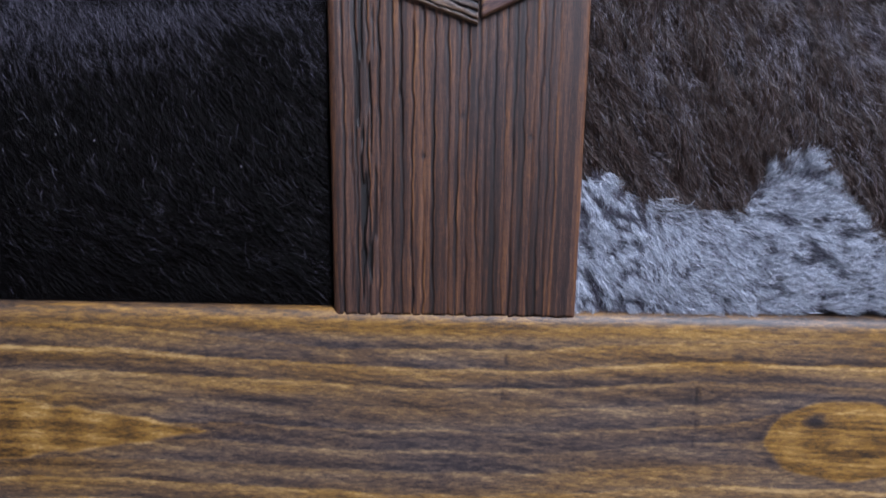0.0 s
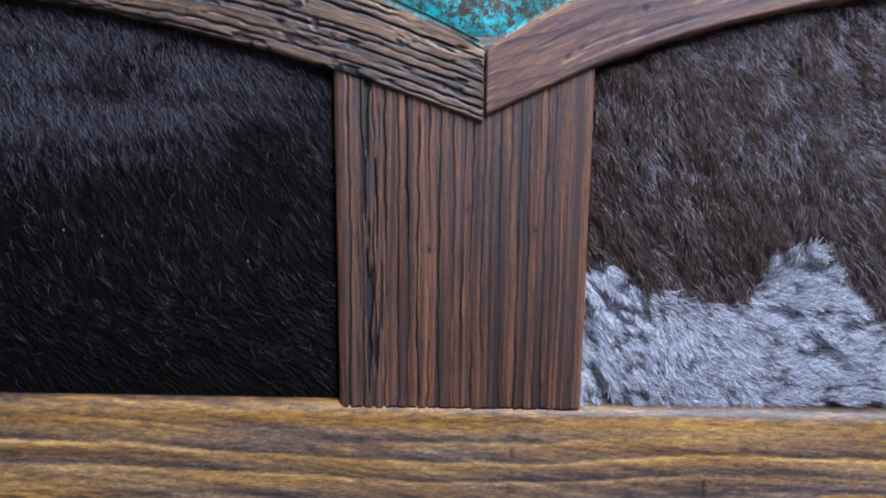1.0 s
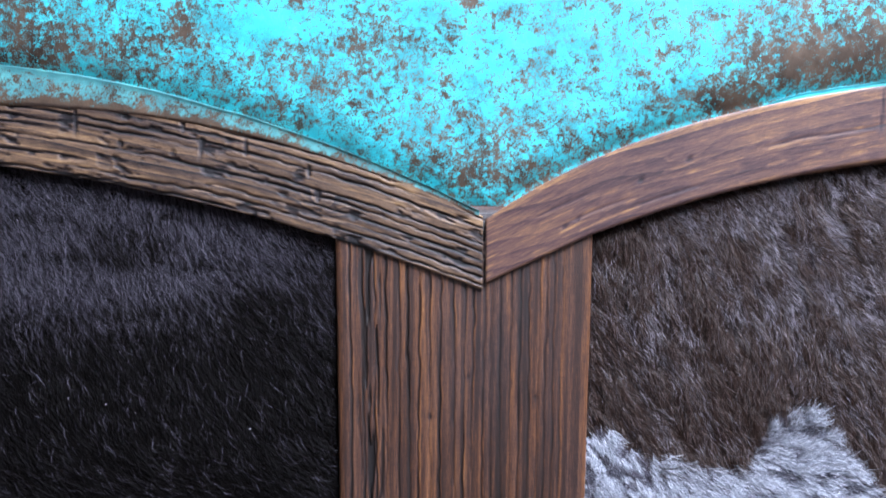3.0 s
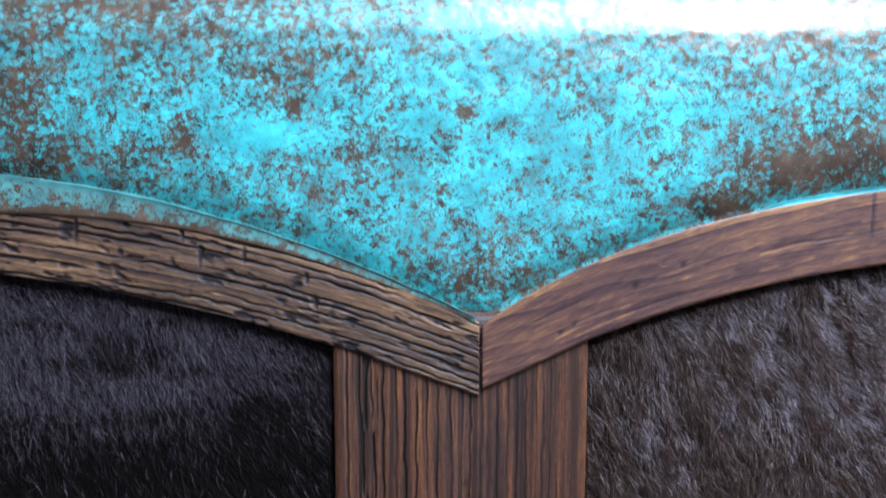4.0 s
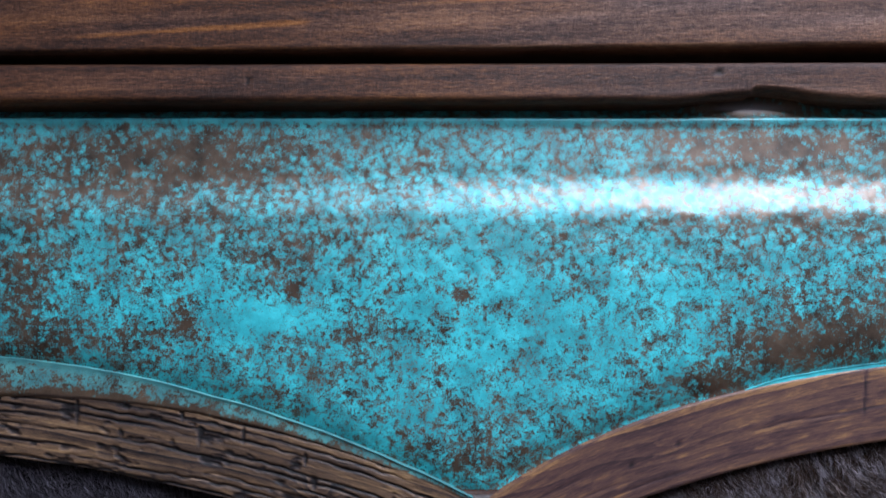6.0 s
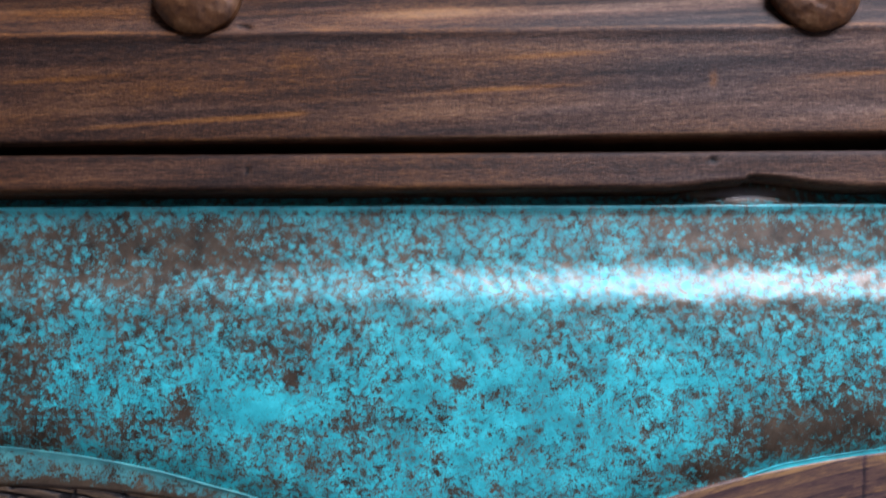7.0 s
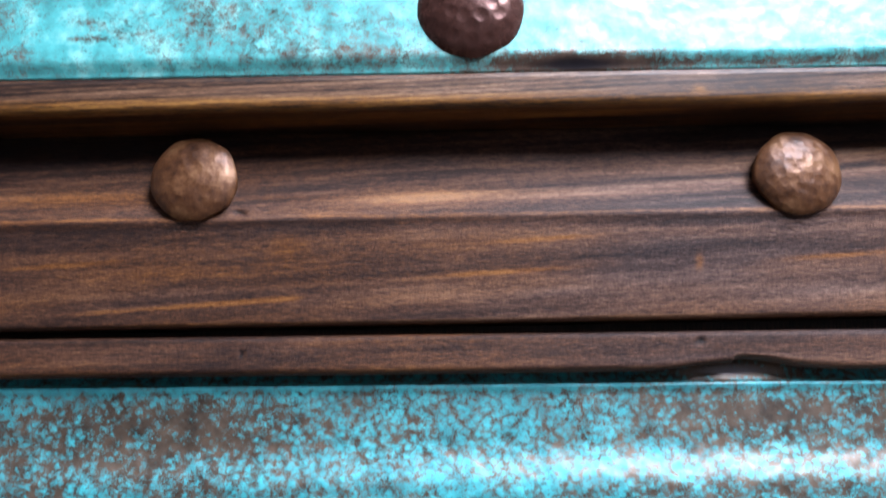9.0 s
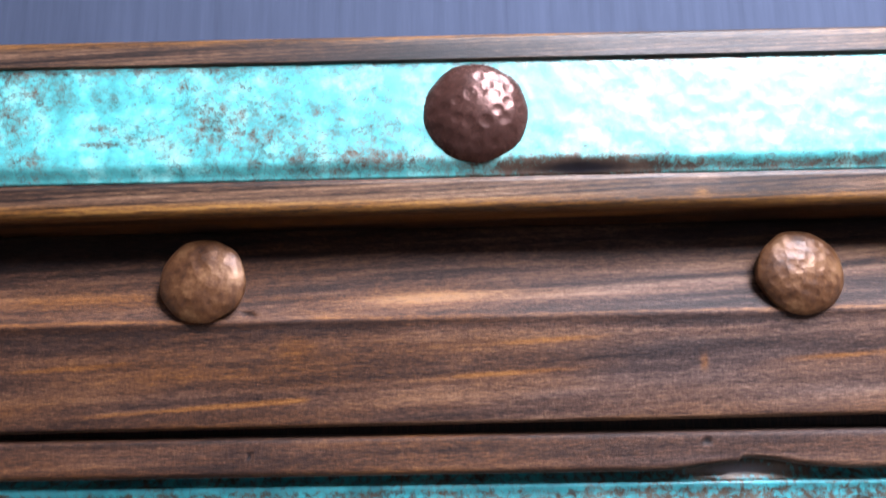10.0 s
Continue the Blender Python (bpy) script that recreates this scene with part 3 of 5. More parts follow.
# -- the middle stile: deep upright grain, opener at one side --
def stile(x0, x1, spread, z0, z1, name, seed):
    width = x1 - x0
    v, d, w = section(width, 0.016, 0.0026, 0.0016, 0.00036)
    z = np.arange(z0, z1 + 1e-6, 0.0009)
    Zg, V = np.meshgrid(z, v, indexing="ij")
    across = V / width
    # the grain runs finer towards one edge
    run = V + 0.0016 * (fnoise(Zg * 16, V * 60, seed + 20) - 0.5) + 0.0005 * (vnoise(Zg * 70, V * 90, seed + 21) - 0.5)
    grain = 0.22 * (vnoise(run * 300, Zg * 6, seed + 22) - 0.5) + 0.55 * (vnoise(run * 1150, Zg * 10, seed + 23) - 0.5)
    open_side = smooth(0.66, 0.36, across)
    # narrow deep grooves that come and go along the grain
    groove, ridge = 0, 0
    for k in range(22):
        at = 0.005 + 0.0043 * k - 0.000035 * k * k + 0.0016 * (hashed(np.array(k), np.array(1), seed) - 0.5)
        path = at + 0.0016 * (fnoise(Zg * 22, Zg * 0 + k, seed + 2) - 0.5) + 0.0007 * (vnoise(Zg * 170, Zg * 0 + k, seed + 4) - 0.5)
        wide = 0.00014 + 0.00036 * vnoise(Zg * 90, Zg * 0 + 2.7 * k, seed + 3)
        on = 0.45 + 0.55 * smooth(0.35, 0.55, vnoise(Zg * 24, Zg * 0 + 5.1 * k, seed + 6))
        ridge = np.maximum(ridge, on * np.exp(-((V - path - wide - 0.00045) / 0.0003) ** 2) * smooth(0.3, 0.6, vnoise(Zg * 40, Zg * 0 + 1.9 * k, seed + 13)))
        groove = np.maximum(groove, on * np.exp(-((V - path) / wide) ** 2) * (0.4 + 0.6 * float(hashed(np.array(k), np.array(9), seed))))
    rot = smooth(0.54, 0.66, fnoise(Zg * 45, V * 700, seed + 8)) * np.exp(-((V - 0.0125) / 0.0038) ** 2)
    groove = np.maximum(groove * (0.5 + 0.5 * open_side), rot)
    relief = 0.0013 * groove
    tone = 0.42 - 0.18 * smooth(0.45, 0.75, across) + grain - 0.75 * groove + 0.30 * ridge * (0.4 + 0.6 * open_side)
    warm = 0.48 + 1.1 * (fnoise(V * 45, Zg * 9, seed + 24) - 0.5) - 0.3 * groove + 0.6 * ridge
    # reddish heartwood streaks
    for k, (at, sv) in enumerate(((0.565, 0.018), (0.685, 0.012), (0.80, 0.024), (0.885, 0.013))):
        mid = at + 0.05 * (fnoise(Zg * 14, Zg * 0 + k, seed + 11) - 0.5)
        streak = np.exp(-((across - mid) / sv) ** 2) * smooth(0.25, 0.6, vnoise(Zg * 18, Zg * 0 + k, seed + 12))
        tone, warm = tone + 0.15 * streak, warm + 0.5 * streak
    # pin holes
    for hx, hz in ((0.37, 0.640), (0.40, 0.6005), (0.79, 0.6475), (0.28, 0.663), (0.52, 0.655), (0.83, 0.590)):
        hole = np.exp(-(((V - hx * width) / 0.0008) ** 2 + ((Zg - hz) / 0.0010) ** 2)) * (0.4 + 0.6 * vnoise(V * 2500, Zg * 2500, seed))
        relief, tone = relief + 0.0003 * hole, tone - 0.6 * hole
    worn = smooth(0.0032, 0.0012, V) + smooth(width - 0.003, width - 0.001, V)
    tone, warm = tone + 0.10 * worn, warm + 0.4 * worn
    rise = (Zg - z0) / (z1 - z0)
    X = x0 + V + spread * rise * (2 * across - 1) + 0.0006 * (fnoise(Zg * 30, across * 0 + seed, seed) - 0.5) * np.where(across > 0.9, 1, 0.4)
    Y = d[None, :] + w[None, :] * relief
    # worn lower end; the upper end is cut to the V of the arched rails
    mid = np.where(X < JOINT, 0.6 * left_low(JOINT - X) + 0.4 * left_lip(JOINT - X), 0.6 * right_low(X - JOINT) + 0.4 * right_up(X - JOINT))
    Zq = np.minimum(Zg, mid) + np.where(rise < 0.01, 0.0010 * (vnoise(V * 400, V * 0, seed) - 0.5), 0)
    part(name, loft(name, np.stack([X, Y, Zq], -1), WOOD_STILE, {"tone": tone, "warm": warm}), CAB, "dark reddish brown plank stile with deep worn grain")




# -- the two arched rails that meet in a V over the stile --
def left_low(s):
    s = np.clip(s, 0, None)
    s = np.where(s > 0.268, 0.536 - s, s)
    return 0.6868 + 0.375 * s - 0.70 * s * s


def left_lip(s):
    s = np.clip(s, 0, None)
    s = np.where(s > 0.268, 0.536 - s, s)
    return 0.7150 + 0.50 * s - 1.0 * 1.12 * np.minimum(s, 0.223) ** 2 - 0.50 * np.clip(s - 0.223, 0, None)


def left_wood(s):
    s = np.where(s > 0.268, 0.536 - s, s)
    q = np.minimum(np.clip(s, 0, None), 0.177)
    return 0.7135 + 0.46 * q - 1.30 * q * q


def right_low(s):
    s = np.clip(np.where(s > 0.225, 0.45 - s, s), 0, None)
    q = np.minimum(np.clip(s - 0.040, 0, None), 0.172)
    return 0.6868 + 0.45 * np.minimum(s, 0.040) + 0.38 * q - 1.10 * q * q


def right_up(s):
    s = np.clip(np.where(s > 0.225, 0.45 - s, s), 0, None)
    return 0.7140 + 0.063 * (1 - np.exp(-s / 0.088))


JOINT = 0.0152


def arch_left():
    v, d, w = section(1.0, 0.016, 0.045, 0.06, 0.0135)
    d = np.where(d < 0.016, d * 0.03, d)
    x = spaced(X0 + 0.03, JOINT - 0.0006, VIEW[0], JOINT - 0.0006, 0.0006, 0.012)
    U, F = np.meshgrid(x, v, indexing="ij")
    s = JOINT - U
    lo, hi = left_low(s), left_lip(s)
    V = (hi - lo) * F
    phase = rings(U, V, 0.0030, 47, 0.55, ((-0.045, 0.012, 0.006, 0.004, 2.2),))
    groove = 0
    for k in range(11):
        at = 0.0015 + 0.0031 * k
        path = at + 0.0014 * (fnoise(U * 26, U * 0 + k, 71) - 0.5) + 0.0008 * (vnoise(U * 240, U * 0 + k, 72) - 0.5)
        wide = 0.00016 + 0.00042 * vnoise(U * 85, U * 0 + 3.3 * k, 73)
        on = smooth(0.30, 0.55, vnoise(U * 30, U * 0 + 4.7 * k, 74))
        groove = np.maximum(groove, on * np.exp(-((V - path) / wide) ** 2))
    pits = smooth(0.60, 0.74, fnoise(U * 150, V * 420, 77)) * 0.9
    cross = smooth(0.80, 0.9, vnoise(U * 300, V * 130, 78)) * smooth(0.4, 0.7, vnoise(U * 40, V * 90, 79))
    groove = np.maximum.reduce([groove, 0.8 * pits, 0.8 * cross])
    for hx, hz in ((0.0005, 0.6995), (0.0062, 0.6985), (0.0028, 0.6990)):
        groove = np.maximum(groove, np.exp(-(((U - hx) / 0.0008) ** 2 + ((lo + V - hz) / 0.0007) ** 2)))
    wave = 0.0006 * (fnoise(U * 40, V * 120, 80) - 0.5)
    relief = 0.0010 * groove + wave
    tone = -0.02 - 0.55 * groove + 0.40 * (fnoise(U * 30, V * 300, 81) - 0.5) + 0.30 * smooth(0.72, 0.9, F) * smooth(0.45, 0.7, vnoise(U * 60, V * 260, 83))
    Y = -0.0014 + d[None, :] + w[None, :] * relief
    Z = lo + V + 0.0006 * (fnoise(U * 60, F * 2, 82) - 0.5)
    part("arched_rail", loft("arched_rail", np.stack([U, Y, Z], -1), WOOD_ARCH, {"phase": phase, "mark": tone, "gu": U, "gv": V}), CAB, "arched weathered grey brown rail with rough open grain")


def arch_right():
    v, d, w = section(1.0, 0.016, 0.14, 0.07, 0.018)
    d = np.where(d < 0.0159, d * 0.022, d)
    x = spaced(JOINT + 0.0006, X1 - 0.03, JOINT + 0.0006, VIEW[1], 0.0008, 0.012)
    U, F = np.meshgrid(x, v, indexing="ij")
    s = U - JOINT
    lo, hi = right_low(s), right_up(s)
    V = (hi - lo) * F
    # the grain runs straight while the rail bends
    phase = rings(U, lo + V - 0.28 * s, 0.0048, 91, 0.7, ((0.09, 0.716, 0.012, 0.004, 1.2),))
    groove = 0
    for at, a, b in ((0.0165, 0.115, 0.19), (0.0118, 0.04, 0.075), (0.0085, 0.065, 0.10), (0.019, 0.03, 0.06)):
        path = at + 0.0008 * (vnoise(U * 90, U * 0 + at * 900, 93) - 0.5)
        groove = np.maximum(groove, 0.7 * np.exp(-((V - path) / 0.00032) ** 2) * smooth(a, a + 0.01, U) * smooth(b, b - 0.01, U))
    for hx, hf in ((0.073, 0.52), (0.091, 0.58), (0.045, 0.34), (0.050, 0.36)):
        groove = np.maximum(groove, np.exp(-(((U - hx) / 0.0009) ** 2 + ((F - hf) / 0.03) ** 2)))
    dash = 0
    for k, at in enumerate((0.0075, 0.0105, 0.0135, 0.0170)):
        dash = np.maximum(dash, np.exp(-((V - at - 0.04 * (U - 0.07)) / 0.00055) ** 2) * smooth(0.55, 0.75, vnoise(U * 130, U * 0 + 7 * k, 95)))
    split = np.exp(-((U - 0.1625 - 0.003 * (F - 0.6)) / 0.0005) ** 2) * smooth(0.42, 0.5, F)
    groove = np.maximum(groove, 0.9 * split)
    relief = 0.00035 * groove
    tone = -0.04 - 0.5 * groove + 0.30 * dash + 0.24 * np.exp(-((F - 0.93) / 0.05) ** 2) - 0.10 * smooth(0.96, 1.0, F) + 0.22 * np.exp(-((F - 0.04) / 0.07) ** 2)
    Y = -0.0016 + d[None, :] + w[None, :] * relief
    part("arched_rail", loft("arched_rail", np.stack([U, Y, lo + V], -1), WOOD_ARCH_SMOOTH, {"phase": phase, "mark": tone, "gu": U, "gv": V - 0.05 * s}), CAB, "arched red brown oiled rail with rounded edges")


stile(-0.0372, 0.0525, 0.0042, 0.5815, 0.745, "stile", 31)
arch_left()
arch_right()


# -- copper sheet over the arches, rolling back under the moulding --
SPOTS = ((-0.0545, 0.7935, 0.0026, 0.0032, -0.8), (0.0085, 0.7935, 0.0036, 0.0038, -0.9), (0.128, 0.7715, 0.024, 0.009, -0.50), (0.165, 0.780, 0.03, 0.011, -0.48), (0.108, 0.758, 0.014, 0.008, -0.42),
         (-0.10, 0.848, 0.05, 0.006, -0.5), (-0.075, 0.838, 0.03, 0.004, -0.45), (-0.155, 0.80, 0.012, 0.02, -0.35), (-0.14, 0.775, 0.03, 0.007, -0.30),
         (0.010, 0.732, 0.012, 0.008, -0.35), (-0.065, 0.783, 0.022, 0.010, 0.40), (0.02, 0.80, 0.04, 0.03, 0.22), (0.14, 0.850, 0.05, 0.004, -0.55),
         (-0.095, 0.782, 0.004, 0.006, -0.6), (-0.062, 0.806, 0.010, 0.010, -0.25), (0.13, 0.820, 0.05, 0.006, -0.3), (-0.03, 0.778, 0.008, 0.004, -0.3), (0.122, 0.8650, 0.026, 0.0032, -1.1), (-0.14, 0.834, 0.08, 0.013, -0.34), (0.15, 0.838, 0.05, 0.012, -0.22))


def cover_of(x, z, base, spots):
    c = np.full(x.shape, base)
    for sx, sz, wx, wz, amount in spots:
        c = c + 0.95 * amount * np.exp(-(((x - sx) / wx) ** 2 + ((z - sz) / wz) ** 2))
    return c


def copper_profile(z):
    """How far the sheet stands out from the stile's face, at each height."""
    slope = np.interp(z, (0.68, 0.74, 0.78, 0.805, 0.821, 0.827, 0.832, 0.839, 0.856), (0.02, 0.05, 0.12, 0.08, 0.0, -0.35, -0.35, -0.06, 0.0))
    return np.cumsum(slope * np.gradient(z))


def dimples(x, z, count, size, depth, seed, box_):
    """Round hammer marks."""
    rng = np.random.default_rng(seed)
    out = np.zeros_like(x)
    for _ in range(count):
        cx, cz = rng.uniform(box_[0], box_[1]), rng.uniform(box_[2], box_[3])
        r = size * rng.uniform(0.7, 1.3)
        i0, i1 = np.searchsorted(x[:, 0], (cx - r, cx + r))
        q = ((x[i0:i1] - cx) ** 2 + (z[i0:i1] - cz) ** 2) / r ** 2
        out[i0:i1] = np.maximum(out[i0:i1], depth * np.clip(1 - q, 0, 1))
    return out


def copper_panel():
    x = spaced(X0 + 0.03, X1 - 0.03, *VIEW, 0.0012, 0.02)
    z = np.concatenate([np.arange(0.690, 0.8585, 0.0010), [0.8585, 0.8592, 0.8600, 0.8608, 0.8614, 0.8618, 0.8650, 0.8760]])
    out = copper_profile(np.minimum(z, 0.8585)) + 0.0008
    bead = np.interp(z, (0.8570, 0.8592, 0.8600, 0.8608, 0.8618, 0.8650), (0, 0.0005, 0.0007, 0.0004, -0.0026, -0.0050))
    out = out + bead
    X, Z = np.meshgrid(x, z, indexing="ij")
    # the sheet is cut to the arches: it ends half way down behind the rails
    low = np.where(X < JOINT, 0.35 * left_low(JOINT - X) + 0.65 * left_lip(JOINT - X), 0.35 * right_low(X - JOINT) + 0.65 * right_up(X - JOINT))
    Z = np.maximum(Z, low)
    out = np.interp(Z, z, out)
    dent = dimples(X, Z, 1500, 0.0026, 0.00026, 5, (-0.2, 0.21, 0.800, 0.841)) + 0.0012 * (fnoise(X * 18, Z * 25, 8) - 0.5)
    # it bends in towards the rails
    Y = -out + dent + 0.0042 * np.exp(-np.clip(Z - (low + 0.012), 0, None) / 0.0065) * smooth(0.80, 0.76, Z)
    # bare and pushed forward where the strip above is chipped
    Y = Y - 0.0038 * np.exp(-((X - 0.122) / 0.028) ** 4) * smooth(0.8603, 0.8640, Z)
    cover = cover_of(X, Z, 0.38, SPOTS) + 0.08 * np.exp(-((X - 0.005) / 0.085) ** 2) + 0.5 * np.exp(-((Z - 0.8600) / 0.0012) ** 2) + 0.45 * (fnoise(X * 20, Z * 26, 15) - 0.5)
    n, m = X.shape
    front = np.stack([X, Y, Z], -1).reshape(-1, 3)
    i, j = np.meshgrid(np.arange(n - 1), np.arange(m - 1), indexing="ij")
    quads = np.stack([i * m + j, (i + 1) * m + j, (i + 1) * m + j + 1, i * m + j + 1], -1).reshape(-1, 4)
    back = front + np.array([0, 0.0012, 0])
    k = n * m
    rim = []
    for a, b in zip(np.arange(n - 1) * m, np.arange(1, n) * m):
        rim += [(a, a + k, b + k, b), (a + m - 1, b + m - 1, b + m - 1 + k, a + m - 1 + k)]
    for a in range(m - 1):
        rim += [(a, a + 1, a + 1 + k, a + k), ((n - 1) * m + a, (n - 1) * m + a + k, (n - 1) * m + a + 1 + k, (n - 1) * m + a + 1)]
    faces = np.concatenate([quads, quads[:, ::-1] + k, np.array(rim)])
    me = mesh_of("copper_panel", np.concatenate([front, back]), faces, PATINA, {"cover": np.concatenate([cover.ravel()] * 2), "pebble": np.concatenate([smooth(0.79, 0.83, Z).ravel()] * 2)})
    part("copper_panel", me, CAB, "glossy turquoise patina copper sheet with brown specks")


copper_panel()


def lip(name, x, lo, hi, y_lo, y_hi, label, base, mat):
    """A thin copper edge folded over the top of an arched rail, with a bright raised rim."""
    f = np.array([0, 0.12, 0.25, 0.37, 0.5, 0.75, 0.88, 0.94, 0.98, 1.0, 1.0, 0.9, 0.0])
    rise = np.array([0, 0, 0, 0, 0, 0, 0.0001, 0.0004, 0.0006, 0.0003, -0.0035, -0.0035, -0.0012])
    U, F = np.meshgrid(x, f, indexing="ij")
    Z = lo[:, None] + (hi - lo)[:, None] * F + 0.0007 * (fnoise(U * 70, F * 3, 4) - 0.5)
    Y = y_lo + (y_hi - y_lo) * F - rise[None, :]
    cover = base + 0.7 * smooth(0.84, 0.96, F) - 0.75 * smooth(0.45, 0.0, F) + 0.5 * (fnoise(U * 60, F * 3, 6) - 0.5)
    part(name, loft(name, np.stack([U, Y, Z], -1), mat, {"cover": cover}), CAB, label)


xs = np.arange(X0 + 0.035, JOINT - 0.001, 0.0016)
s_ = JOINT - xs
lip("copper_lip", xs, np.minimum(left_wood(s_), left_lip(s_) - 0.0012), left_lip(s_) + 0.0006, -0.0015, -0.0017, "dull turquoise copper edge folded over the rail", 0.48, PATINA_DULL)
xs = np.arange(0.103, X1 - 0.035, 0.0016)
s_ = xs - JOINT
lip("copper_lip", xs, right_up(s_) - 0.0040, right_up(s_) - 0.0030 + 0.0036 * smooth(0.086, 0.120, s_), -0.0010, -0.0006, "bright turquoise copper rim above the rail", 1.3, PATINA)


# -- long horizontal pieces above: moulding, frieze, edge of the top --
def long_piece(name, points, ring_fn, mat, label, tilt=0.006, wave=0.0004, step=0.0008, warp=None):
    """A board that runs the cabinet's length: points is its closed section as (y, z, relief), front side first."""
    pts = np.array(points)
    dense = []
    for k in range(len(pts)):
        a, b = pts[k], pts[(k + 1) % len(pts)]
        seen = a[2] > 0 or b[2] > 0
        count = max(1, int(np.hypot(*(b - a)[:2]) / (step if seen else 0.05)))
        dense += [a + (b - a) * q / count for q in range(count)]
    sec = np.array(dense)
    x = spaced(X0, X1, *VIEW, 0.0012, 0.02)
    U, K = np.meshgrid(x, np.arange(len(sec)), indexing="ij")
    y, z, w = (np.broadcast_to(sec[:, c][None, :], U.shape) for c in range(3))
    girth = np.concatenate([[0], np.cumsum(np.hypot(np.diff(sec[:, 0]), np.diff(sec[:, 1])))])
    tone, warm, relief = ring_fn(U, z, np.broadcast_to(girth[None, :], U.shape))
    relief = relief + wave * (fnoise(U * 25, z * 60, 12) - 0.5)
    Z = z + tilt * U
    if warp is not None:
        Z = Z + warp(U, z)
    P = np.stack([U, y + w * relief, Z], -1)
    part(name, loft(name, P, mat, {"tone": tone, "warm": warm}), CAB, label)


def arc(cy, cz, r, a0, a1, n, w=1.0):
    return [(cy + r * math.cos(radians(a)), cz + r * math.sin(radians(a)), w) for a in np.linspace(a0, a1, n)]


def bands(U, g, seed):
    """Long streaks: g is the height across the grain."""
    return 0.55 * (vnoise(U * 5, g * 170, seed) - 0.5) + 0.45 * (vnoise(U * 16, g * 520, seed + 1) - 0.5) + 0.25 * (vnoise(U * 45, g * 1100, seed + 2) - 0.5)


def strip_rings(U, z, y):
    tone = 0.46 + 0.6 * bands(U, z - 0.02 * U, 61)
    warm = 0.50 + 0.7 * (fnoise(U * 12, z * 200, 66) - 0.5) - 0.3 * smooth(0.0, 0.12, U)
    hole = np.exp(-(((U - 0.107) / 0.0012) ** 2 + ((z - 0.8765) / 0.0014) ** 2)) + np.exp(-(((U + 0.072) / 0.0006) ** 2 + ((z - 0.8735) / 0.0012) ** 2))
    return tone - 0.5 * hole, warm, 0.0010 * hole


def strip_bite(U, z):
    """A bite out of the lower edge."""
    gap = 0.0026 * smooth(0.085, 0.120, U) * smooth(0.170, 0.122, U) + 0.0016 * smooth(0.1195, 0.1205, U) * smooth(0.15, 0.125, U)
    return gap * smooth(0.874, 0.866, z)


long_piece("moulding_strip", [(0.010, 0.8648, 0), (-0.0090, 0.8652, 1), *arc(-0.0098, 0.8680, 0.0026, 260, 180, 6), *arc(-0.0104, 0.8782, 0.0022, 180, 95, 6), (-0.008, 0.8806, 1), (0.010, 0.8806, 0)],
           strip_rings, WOOD_FRIEZE, "narrow dark brown moulding strip with a chipped lower edge", 0.003, warp=strip_bite)


def blob(U, z, x0, z0, long, thick, slope=0.0):
    return np.exp(-((U - x0) / long) ** 2 - ((z - z0 - slope * (U - x0)) / thick) ** 2)


